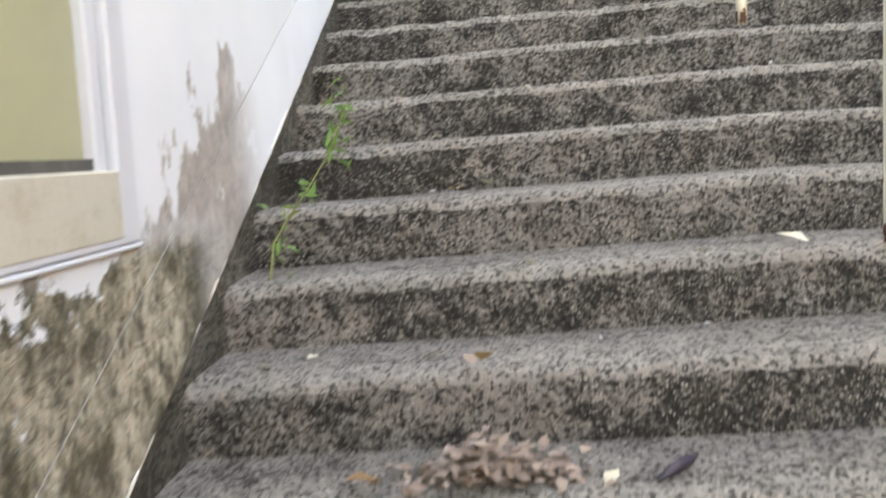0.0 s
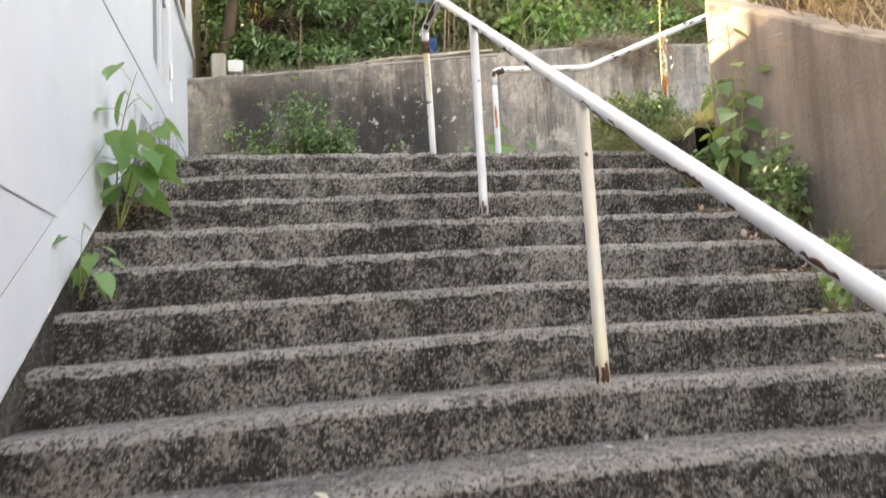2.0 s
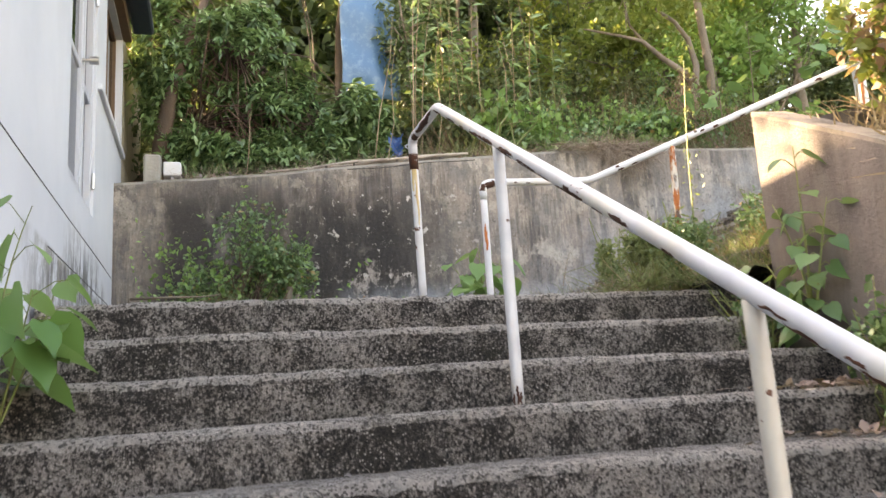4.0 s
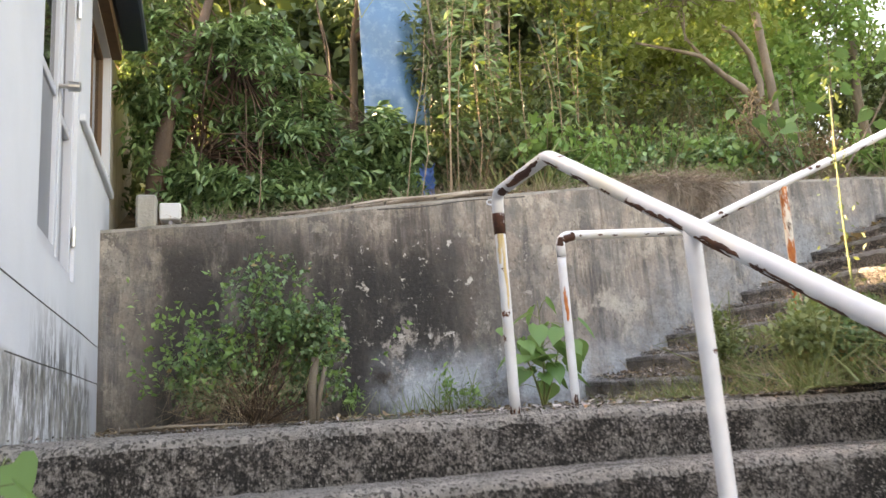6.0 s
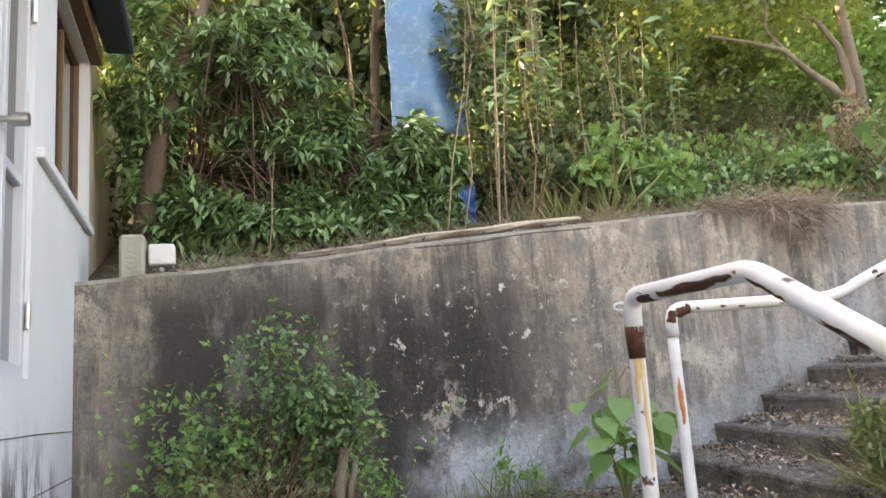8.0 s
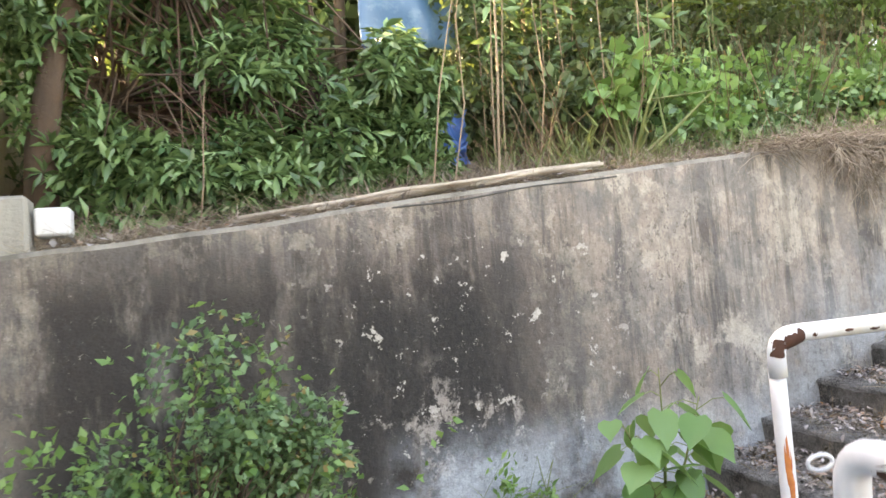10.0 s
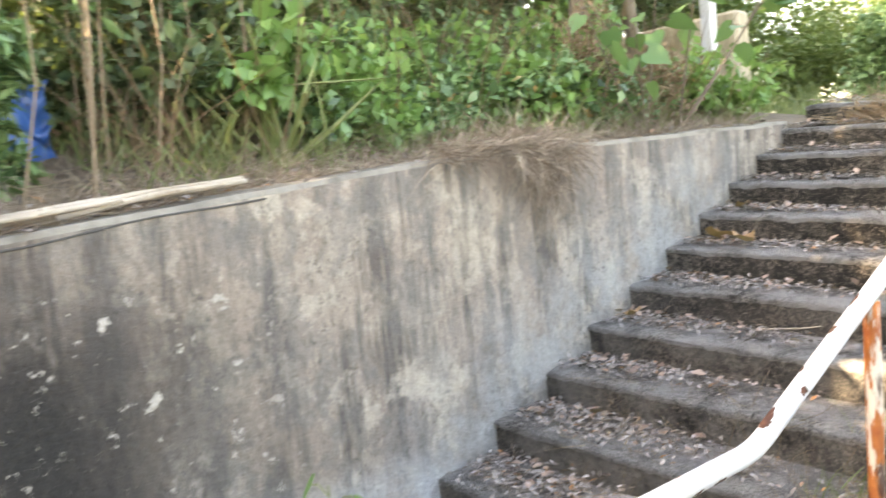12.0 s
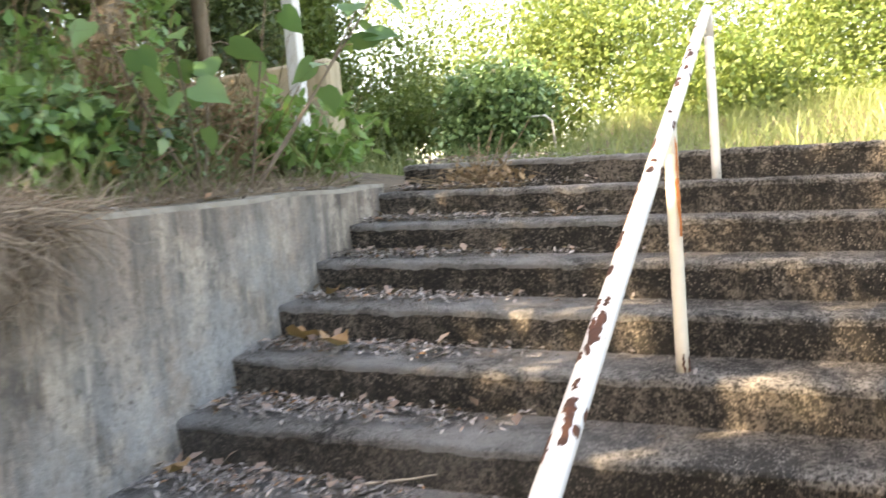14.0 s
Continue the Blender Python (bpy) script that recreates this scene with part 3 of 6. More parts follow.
def whorls(tips, outs, per):
    """Leaves spread like a star round the axis of each twig end."""
    axis = outs + (0, -0.1, 0.55)
    axis /= np.linalg.norm(axis, axis=1, keepdims=True)
    e1 = np.cross(axis, (0.31, 0.87, 0.38))
    e1 /= np.linalg.norm(e1, axis=1, keepdims=True) + 1e-9
    e2 = np.cross(axis, e1)
    turn = rng.uniform(0, 6.3, (len(tips), 1)) + np.arange(per) * (2 * math.pi / per)
    tilt = rng.uniform(-0.15, 0.6, (len(tips), per))
    way = (np.cos(turn)[..., None] * e1[:, None] + np.sin(turn)[..., None] * e2[:, None]) * np.cos(tilt)[..., None] + axis[:, None] * np.sin(tilt)[..., None]
    pos = tips[:, None] + axis[:, None] * rng.uniform(-0.03, 0.02, (len(tips), per, 1))
    return pos.reshape(-1, 3), way.reshape(-1, 3)


def stems_to(soup, base, tips, count, r0=0.012, bend=0.12, sides=4):
    for i in rng.choice(len(tips), min(count, len(tips)), replace=False):
        b, t = Vector(base) + Vector(rng.normal(0, 0.03, 3) * (1, 1, 0)), Vector(tips[i])
        mid = b.lerp(t, 0.5) + Vector(rng.normal(0, bend, 3)) + Vector((0, 0, 0.08))
        soup.tube([b, b.lerp(mid, 0.6), mid, mid.lerp(t, 0.5), t], [r0, r0 * 0.8, r0 * 0.65, r0 * 0.45, r0 * 0.2], sides, cap=False)


def shrub(name, base, radii, tips, per, size, shape, mat, label, category="shrub", stem=STEM, stems=14, r0=0.012, lift=None, spread=0.8, droop=0.15, group="", lumps=9, shell=0.5):
    """One plant: stems rising from its base and an uneven crown of leaves."""
    e = thing(name, base, label, category, group)
    centre = (base[0], base[1], base[2] + (radii[2] if lift is None else lift))
    p, o = lumpy(centre, radii, tips, lumps, shell)
    p[:, 2] = np.maximum(p[:, 2], base[2] + 0.02)
    s = Soup()
    stems_to(s, base, p, stems, r0)
    part("branching", s.mesh("branching", stem), e, kind="stuff")
    lp, lw = rosettes(p, o, per, spread)
    part("leaves", leaves("leaves", lp, lw, rng.uniform(0.65, 1.2, len(lp)) * size, shape, mat, droop), e)
    return e


# ---- the ground ----
RISE1, RUN1, NOSE_Y, LAND_Z = 0.176, 0.3225, 5.66, 3.165
RISE2, RUN2, NOSE_X, FIRST_Z = 0.152, 0.341, 2.31, 3.40
WALL_Y, SIDE_X = 8.5, 2.45


def wall_top(x):
    """Height of the retaining wall's top edge."""
    return float(np.interp(x, [-0.9, 0.22, 1.88, 2.73, 3.83, 5.72, 7.0], [4.50, 4.595, 4.77, 4.84, 4.89, 4.96, 5.0]))


def side_top(y):
    return 4.0 + 0.545 * (y - 5.38)


def ground_height(x, y):
    bumps = 0.05 * math.sin(1.7 * x + 0.6) * math.cos(1.3 * y)
    if y > WALL_Y + 0.12 and x > -0.95:
        rise = 0.38 * min(y - 8.6, 9.0)
        if x > 5.5:
            rise *= max(0.12, 1 - (x - 5.5) / 3.5)
        return wall_top(min(x, 7.0)) - 0.05 + rise + bumps * min(1, (y - 8.6) * 2)
    if y > WALL_Y + 0.12:
        return 4.4 + 0.3 * (y - 8.6) + bumps
    if x > 6.05:
        return 4.9 - 0.055 * (WALL_Y - min(max(y, 0.0), WALL_Y)) + 0.03 * min(8, x - 6) + 0.15 * min(8, max(0.0, x - 9)) + 0.3 * bumps
    if x > SIDE_X + 0.15 and y < 5.2:
        return max(0.3, min(4.7, side_top(max(y, 0.0)) - 0.08 + 0.35 * min(4, x - SIDE_X - 0.2) + bumps))
    return min(-0.02, 0.0)


xs = np.unique(np.concatenate([[-300, -120, -50, -20, -10, -5], np.arange(-2, 12, 0.3), [-0.98, -0.92, 2.58, 2.62, 6.03, 6.08], [13, 15, 18, 24, 40, 80, 160, 300]]))
ys = np.unique(np.concatenate([[-300, -120, -50, -20, -8, -3], np.arange(-1.5, 16, 0.3), [8.6, 8.64, 5.17, 5.22], [17, 19, 22, 28, 45, 90, 180, 300]]))
gs = Soup()
gs.v = [(float(x), float(y), ground_height(float(x), float(y))) for y in ys for x in xs]
nx = len(xs)
gs.f = [(j * nx + i, j * nx + i + 1, (j + 1) * nx + i + 1, (j + 1) * nx + i) for j in range(len(ys) - 1) for i in range(nx - 1)]
gs.m = [0] * len(gs.f)
single("ground", gs.mesh("ground", SOIL, True), "dark leaf-mould soil of the overgrown slope", "ground", kind="structure")


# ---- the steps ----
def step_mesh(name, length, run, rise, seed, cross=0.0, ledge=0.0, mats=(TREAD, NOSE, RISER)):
    """One cast step along local x, depth along y, nosing at the origin's height, with a chipped and rounded edge."""
    r = random.Random(seed)
    n = max(12, int(length / 0.02))
    prof = [(run + 0.03, 0.0), (run * 0.6, 0.0), (0.1, -0.002), (0.05, -0.003), (0.018, -0.006), (0.004, -0.016), (0.0 + ledge, -0.034), (ledge, -0.06), (ledge + 0.003, -rise * 0.6), (ledge + 0.006, -rise - 0.04)]
    wob = [(r.uniform(1.2, 3.5), r.uniform(0, 6.3), r.uniform(0.0005, 0.002)) for _ in range(4)]
    chips = [(r.uniform(0, length), r.uniform(0.02, 0.09), r.uniform(0.005, 0.018)) for _ in range(int(length * 6))]
    v, f, slots = [], [], []
    for i in range(n + 1):
        u = length * i / n
        w = sum(a * math.sin(k * u + p) for k, p, a in wob)
        chip = max([0] + [d * max(0, 1 - abs(u - c) / s) for c, s, d in chips])
        for j, (y, z) in enumerate(prof):
            q = noise.noise(Vector((u * 5, j * 1.7, seed * 3.1))) * 0.003 + noise.noise(Vector((u * 31, j * 2.9, seed * 1.7))) * 0.006 + noise.noise(Vector((u * 70, j * 4.3, seed * 2.3))) * 0.003
            if 3 <= j <= 6:
                v.append((u, y + w + chip + q, z - chip * 0.7 + q + cross * u))
            else:
                v.append((u, y + w * (j > 2) + q, z + 0.6 * q * (j < 3) + cross * u))
    m = len(prof)
    for i in range(n):
        for j in range(m - 1):
            f.append((i * m + j, (i + 1) * m + j, (i + 1) * m + j + 1, i * m + j + 1))
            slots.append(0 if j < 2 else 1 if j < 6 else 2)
    s = Soup()
    s.v, s.f, s.m = v, f, slots
    return s.mesh(name, mats, True)


stairs_1 = thing("stairs_lower", (-0.8, NOSE_Y - 17 * RUN1, 0.1), "wide worn exposed-aggregate concrete stairs, black with algae", "stairs", kind="structure")
for k in range(0, 18):
    fall = 0.04 * min(1.0, k / 7)
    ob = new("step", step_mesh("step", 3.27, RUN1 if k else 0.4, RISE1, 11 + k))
    ob.parent = stairs_1
    ob.matrix_parent_inverse = stairs_1.matrix_basis.inverted()
    ob.matrix_basis = pose(-0.81, NOSE_Y - RUN1 * k, LAND_Z - RISE1 * k, 0, 0, 0)
    # the whole flight sags towards the house
    me = ob.data
    for vert in me.vertices:
        vert.co.z -= fall * max(0.0, 1.7 - vert.co.x) * 0.95

stairs_2 = thing("stairs_upper", (NOSE_X, 6.9, LAND_Z), "concrete stairs rising to a sunlit terrace, leaf litter on treads", "stairs", kind="structure")
for j in range(0, 12):
    last = j == 11
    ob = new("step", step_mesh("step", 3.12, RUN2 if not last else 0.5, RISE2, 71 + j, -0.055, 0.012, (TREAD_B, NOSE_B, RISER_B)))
    ob.parent = stairs_2
    ob.matrix_parent_inverse = stairs_2.matrix_basis.inverted()
    ob.matrix_basis = pose(NOSE_X + RUN2 * j, WALL_Y, FIRST_Z + RISE2 * j, 0, 0, -90)

# landing slab, a little higher at its back
ls = Soup()
nxl, nyl = 34, 30
for j in range(nyl + 1):
    for i in range(nxl + 1):
        x, y = -0.86 + 3.5 * i / nxl, NOSE_Y + 0.27 + (WALL_Y - NOSE_Y - 0.27) * j / nyl
        z = LAND_Z - 0.001 + 0.02 * (y - NOSE_Y) + 0.008 * noise.noise(Vector((x * 3, y * 3, 0))) - 0.035 * max(0.0, 1 - 12 * (y - NOSE_Y - 0.27))
        ls.v.append((x, y, z))
ls.f = [(j * (nxl + 1) + i, j * (nxl + 1) + i + 1, (j + 1) * (nxl + 1) + i + 1, (j + 1) * (nxl + 1) + i) for j in range(nyl) for i in range(nxl)]
ls.m = [0] * len(ls.f)
single("landing", ls.mesh("landing", TREAD, True), "stained concrete landing between the two flights", "landing", kind="structure")

# upper terrace
ts = Soup()
xa, za, zb = NOSE_X + RUN2 * 11 + 0.4, FIRST_Z + RISE2 * 11 - 0.006, FIRST_Z + RISE2 * 11 - 0.006 - 0.055 * 4.5
ts.face_set([(xa, 4.0, zb), (7.6, 4.0, zb), (7.6, 8.5, za), (xa, 8.5, za), (xa, 4.0, 4.4), (7.6, 4.0, 4.4), (7.6, 8.5, 4.4), (xa, 8.5, 4.4)], [(0, 1, 2, 3), (7, 6, 5, 4), (0, 4, 5, 1), (1, 5, 6, 2), (2, 6, 7, 3), (3, 7, 4, 0)])
single("terrace", ts.mesh("terrace", SLAB), "concrete terrace slab at the head of the stairs", "terrace", kind="structure")


# ---- retaining wall ----
def ragged_wall(name, line, thick, foot, mats, cap=0.0):
    """A cast wall along a line of (x, y, top), with an uneven top edge; thick is the way to its back."""
    s = Soup()
    n = len(line)
    for i, (x, y, t) in enumerate(line):
        q = 0.012 * noise.noise(Vector((x * 3.1, y * 3.1, 4)))
        p = 0.006 * noise.noise(Vector((x * 1.3, y * 1.3, 9)))
        for k, (dx, z) in enumerate(((0, foot), (0, t - 0.12), (0, t - 0.02 + q), (0.02, t + q), (1, t + q + 0.01), (1, foot))):
            s.v.append((x + thick[0] * dx + p * (thick[0] != 0), y + thick[1] * dx + p * (thick[1] != 0), z))
    for i in range(n - 1):
        for k in range(5):
            s.f.append((i * 6 + k, (i + 1) * 6 + k, (i + 1) * 6 + k + 1, i * 6 + k + 1))
            s.m.append(1 if k in (2, 3) else 0)
    s.f += [tuple(range(6)), tuple((n - 1) * 6 + k for k in range(6))]
    s.m += [0, 0]
    return s.mesh(name, mats)


lineN = [(x, WALL_Y, wall_top(x)) for x in np.arange(-0.92, 5.86, 0.12)]
single("wall_north", ragged_wall("wall_north", lineN, (0, 0.2), 2.9, [RETAIN, CAP]), "tall concrete retaining wall with black streaks and pale flakes", "retaining wall", kind="structure")
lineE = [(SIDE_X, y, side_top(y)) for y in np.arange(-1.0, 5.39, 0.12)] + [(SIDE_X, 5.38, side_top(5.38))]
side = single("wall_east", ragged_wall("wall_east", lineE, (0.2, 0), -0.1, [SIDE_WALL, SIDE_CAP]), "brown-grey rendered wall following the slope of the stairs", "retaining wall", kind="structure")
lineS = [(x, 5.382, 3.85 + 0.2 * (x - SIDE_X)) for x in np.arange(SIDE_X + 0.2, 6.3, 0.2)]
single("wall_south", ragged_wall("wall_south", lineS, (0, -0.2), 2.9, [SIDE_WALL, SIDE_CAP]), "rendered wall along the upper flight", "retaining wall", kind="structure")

# mortar crack along the cap of the north wall
cr = Soup()
for a in np.arange(0.9, 2.0, 0.1):
    cr.tube([(a, WALL_Y - 0.001, wall_top(a) - 0.028 + 0.006 * math.sin(9 * a)), (a + 0.1, WALL_Y - 0.001, wall_top(a + 0.1) - 0.028 + 0.006 * math.sin(9 * a + 0.9))], 0.004, 4, cap=False)
single("trim", cr.mesh("trim", DARKCRACK), "dark crack under the wall's cap", "crack", kind="structure")


# ---- the house ----
def panel_wall(cells_y, cells_z, holes, thick, top=None):
    """A wall in the local plane x = 0, thickness to -x, with openings (y0, y1, z0, z1)."""
    ycut = sorted({*cells_y, *[h[0] for h in holes], *[h[1] for h in holes]})
    zcut = sorted({*cells_z, *[h[2] for h in holes], *[h[3] for h in holes]})
    s = Soup()

    def solid(i, j):
        if not (0 <= i < len(ycut) - 1 and 0 <= j < len(zcut) - 1):
            return False
        y, z = (ycut[i] + ycut[i + 1]) / 2, (zcut[j] + zcut[j + 1]) / 2
        return not any(a < y < b and c < z < d for a, b, c, d in holes)

    for i in range(len(ycut) - 1):
        for j in range(len(zcut) - 1):
            if not solid(i, j):
                continue
            y0, y1, z0, z1 = ycut[i], ycut[i + 1], zcut[j], zcut[j + 1]
            for x in (0, -thick):
                s.face_set([(x, y0, z0), (x, y1, z0), (x, y1, z1), (x, y0, z1)], [(0, 1, 2, 3)])
            for di, dj, e in ((-1, 0, ((y0, z0), (y0, z1))), (1, 0, ((y1, z0), (y1, z1))), (0, -1, ((y0, z0), (y1, z0))), (0, 1, ((y0, z1), (y1, z1)))):
                if not solid(i + di, j + dj):
                    (ya, za), (yb, zb) = e
                    s.face_set([(0, ya, za), (0, yb, zb), (-thick, yb, zb), (-thick, ya, za)], [(0, 1, 2, 3)])
    return s


def local_part(name, soup, mats, parent, label="", smooth=False, weld=False):
    ob = new(name, soup.mesh(name, mats, smooth, weld))
    ob.parent = parent
    return tagged(ob, label)


house = thing("house", (-0.80, 4.0, 0.0), "white-painted rendered house with mildew and navy roof edge", "house")
house.rotation_euler = (0, 0, radians(1.03))
W1 = (-3.6, -2.385, 1.345, 2.9)
DOOR = (2.46, 3.44, 3.96, 5.85)
W2 = (3.9, 4.93, 4.9, 5.88)
local_part("wall", panel_wall([-6.0, 5.0], [-0.2, 6.15], [W1, DOOR, W2], 0.16), WHITE, house, "white paint, bare mossy render low down", weld=True)
bk = Soup()
bk.box((-0.16, 5.0, 3.5), (-0.03, 7.2, 6.1))
local_part("wall", bk, BEIGE, house, "beige rendered rear wall")
for lo, hi in (((-5.0, -6.0, -0.2), (-4.9, 5.0, 7.15)), ((-4.9, -5.9, 3.05), (-0.16, 4.9, 3.2))):
    bk = Soup()
    bk.box(lo, hi)
    local_part("inner_wall", bk, DARKROOM, house)
for y in (-6.0, 4.9):
    bk = Soup()
    bk.face_set([(-4.9, y, -0.2), (-0.16, y, -0.2), (-0.16, y, 6.14), (-4.9, y, 7.15), (-4.9, y + 0.1, -0.2), (-0.16, y + 0.1, -0.2), (-0.16, y + 0.1, 6.14), (-4.9, y + 0.1, 7.15)], [(0, 1, 2, 3), (7, 6, 5, 4), (0, 4, 5, 1), (1, 5, 6, 2), (2, 6, 7, 3), (3, 7, 4, 0)])
    local_part("end_wall", bk, BEIGE if y > 0 else WHITE, house)
# roof with a thin navy sheet over a brown soffit
rf = Soup()
rf.face_set([(0.20, -6.3, 6.10), (0.20, 5.05, 6.10), (-5.3, 5.05, 7.3), (-5.3, -6.3, 7.3), (0.20, -6.3, 6.17), (0.20, 5.05, 6.17), (-5.3, 5.05, 7.37), (-5.3, -6.3, 7.37)], [(3, 2, 1, 0), (4, 5, 6, 7), (0, 1, 5, 4), (1, 2, 6, 5), (2, 3, 7, 6), (3, 0, 4, 7)])
local_part("roof", rf, NAVY, house, "navy sheet roof")
gt = Soup()
gt.box((0.07, -6.3, 6.0), (0.24, 5.06, 6.098), 0, 0.015)
local_part("gutter", gt, NAVY, house, "navy gutter along the eave")
so = Soup()
so.box((-0.02, -6.2, 5.90), (0.066, 5.0, 5.99))
local_part("soffit", so, SOFFIT, house, "brown boarded soffit")
# low sloped plaster band and mossy curb along the lower stairs
SL = RISE1 / RUN1


def sloped_band(y0, y1, low, high, x0, x1, mat, label, name, rag=0.008, pace=5):
    s = Soup()
    n = 60 if rag < 0.01 else 260
    for i in range(n + 1):
        y = y0 + (y1 - y0) * i / n
        base = LAND_Z - (NOSE_Y - y) * SL - 4e-2
        j = rag * noise.noise(Vector((y * pace, low * 9, 2)))
        for x, z in ((x0, base + low), (x1 - 0.003 + j, base + low + 1.5 * j), (x1 + j, base + low + 0.012 + 2 * j), (0.0015, base + high + 0.5 * j), (x0, base + high + 0.5 * j)):
            s.v.append((x, y - 4.0, z))
    for i in range(n):
        for k in range(5):
            s.f.append((i * 5 + k, (i + 1) * 5 + k, (i + 1) * 5 + (k + 1) % 5, i * 5 + (k + 1) % 5))
            s.m.append(0)
    s.f += [tuple(range(5)), tuple(n * 5 + k for k in range(5))]
    s.m += [0, 0]
    return local_part(name, s, mat, house, label)


sloped_band(-0.3, 5.55, -0.35, 0.038, -0.05, 0.004, CURB, "mossy concrete curb", "curb")
sloped_band(-0.3, 5.55, 0.04, 0.315, -0.05, 0.016, WHITE, "white plaster band with a ragged edge", "plaster_band")
sloped_band(-0.3, 5.55, 0.032, 0.046, -0.05, 0.013, LIMEWHITE, "ragged bright plaster edge", "plaster_edge", 0.016, 14)
# plinth blocks and joints beside the landing; the last, sloped line is painted shade
pl = Soup()
for line in ([(0.0, 2.0, 3.475), (0.001, 2.6, 3.49), (0.0, 3.2, 3.51), (0.001, 4.48, 3.54)], [(0.0, 0.2, 3.705), (0.001, 1.4, 3.715), (0.0, 2.6, 3.735), (0.001, 3.7, 3.755), (0.0, 4.48, 3.76)], [(0.0, -1.6, 2.575), (0.001, -0.8, 2.572), (0.0, 0.1, 2.576)], [(0.0015, -4.3, 0.076 + 0.275 - 0.1637), (0.0015, -1.5, 0.076 + 0.275 + 1.3643), (0.0015, 1.5, 0.076 + 0.275 + 3.0014)]):
    pl = Soup()
    is_shade = line[0][2] < 1
    pl.tube(line, 0.0013 if is_shade else 0.003, 4)
    local_part("joint", pl, SHADELINE if is_shade else DARKCRACK, house, "joint line in the render, the sloped one painted soft shade")


def framed(parent, name, y0, y1, z0, z1, bars_y, bars_z, width, x, depth, mat, label):
    """A rectangular frame in one piece, with its bars as parts."""
    s = Soup()
    e = 0.004
    loops = []
    for xx, o, i in ((x - depth, 0, 0), (x - e, 0, 0), (x, e, -e)):
        loops.append([(xx, y0 + o, z0 + o), (xx, y1 - o, z0 + o), (xx, y1 - o, z1 - o), (xx, y0 + o, z1 - o)])
        loops.append([(xx, y0 + width + i, z0 + width + i), (xx, y1 - width - i, z0 + width + i), (xx, y1 - width - i, z1 - width - i), (xx, y0 + width + i, z1 - width - i)])
    for l in loops:
        s.v.extend(l)
    for p, q in ((0, 8), (8, 16), (16, 20), (20, 12), (12, 4), (4, 0)):
        for k in range(4):
            s.f.append((p + k, p + (k + 1) % 4, q + (k + 1) % 4, q + k))
            s.m.append(0)
    ring = local_part(name, s, mat, parent, label)
    if parent is house:
        for y in bars_y:
            s = Soup()
            s.box((x - depth + 0.004, y, z0 + width), (x - 0.006, y + width, z1 - width), 0, 0.004)
            local_part("frame_bar", s, mat, ring)
        for z in bars_z:
            s = Soup()
            s.box((x - depth + 0.005, y0 + width, z), (x - 0.008, y1 - width, z + width), 0, 0.004)
            local_part("frame_bar", s, mat, ring)
    return ring


f1 = framed(house, "window", W1[0], W1[1], W1[2], W1[3], [-3.0], [], 0.075, 0.012, 0.09, ALU, "white aluminium window frame")
inner = framed(f1, "sash", W1[0] + 0.08, W1[1] - 0.08, W1[2] + 0.02, W1[3] - 0.08, [], [], 0.045, -0.005, 0.05, ALU, "aluminium sash")
g1 = Soup()
g1.box((-0.035, W1[0] + 0.12, 1.51), (-0.028, W1[1] - 0.12, W1[3] - 0.12))
local_part("pane", g1, FROST, f1, "frosted yellowish pane")
g1 = Soup()
g1.box((-0.04, W1[0] + 0.02, W1[2] + 0.012), (0.0145, W1[1] - 0.078, 1.49), 0, 0.004)
local_part("lower_panel", g1, PANEL, f1, "stained cream panel")
g1 = Soup()
g1.box((-0.02, W1[0] + 0.1, 1.49), (-0.012, W1[1] - 0.1, 1.512))
local_part("seal", g1, DARKCRACK, f1, "dirty black seal")
g1 = Soup()
g1.box((-0.05, W1[0] - 0.03, W1[2] - 0.012), (0.014, W1[1] + 0.01, W1[2] - 0.002), 0, 0.003)
local_part("sill", g1, ALU, f1, "thin metal sill")

# door: grey lower panel, glazed upper part, pale stiles and a steel knob
fr = framed(house, "door_frame", DOOR[0], DOOR[1], DOOR[2], DOOR[3], [3.064], [], 0.05, -0.018, 0.1, ALU, "white aluminium door frame")
leafd = framed(house, "door", 2.512, 3.06, DOOR[2] + 0.052, DOOR[3] - 0.052, [], [4.78], 0.05, -0.03, 0.045, ALU, "pale aluminium door with grey panel and glazed top")
d1 = Soup()
d1.box((-0.06, 2.55, DOOR[2] + 0.09), (-0.05, 3.02, 4.785))
local_part("lower_panel", d1, GREY_PANEL, leafd, "grey panel")
d1 = Soup()
d1.box((-0.055, 2.55, 4.825), (-0.05, 3.02, DOOR[3] - 0.09))
local_part("pane", d1, GLASS, leafd)
d1 = Soup()
d1.tube([(-0.04, 3.03, 4.84), (0.01, 3.03, 4.84), (0.012, 3.03, 4.84), (0.065, 3.03, 4.84)], [0.012, 0.012, 0.026, 0.024], 16)
local_part("door_knob", d1, STEEL, leafd, "cylindrical steel knob")
d1 = Soup()
d1.box((-0.065, 3.11, DOOR[2] + 0.04), (-0.058, 3.395, 4.70))
local_part("side_panel", d1, GREY_PANEL, fr, "grey side panel")
d1 = Soup()
d1.box((-0.07, 3.11, 4.70), (-0.03, 3.395, 4.745), 0, 0.004)
local_part("side_rail", d1, ALU, fr)
d1 = Soup()
d1.box((-0.064, 3.11, 4.745), (-0.058, 3.395, DOOR[3] - 0.04))
local_part("pane", d1, GLASS, fr, "dark narrow pane beside the door")
for z in (4.15, 5.4):
    d1 = Soup()
    d1.tube([(-0.004, 3.43, z), (-0.004, 3.43, z + 0.1)], 0.011, 10)
    local_part("hinge", d1, STEEL, fr, "steel hinge")

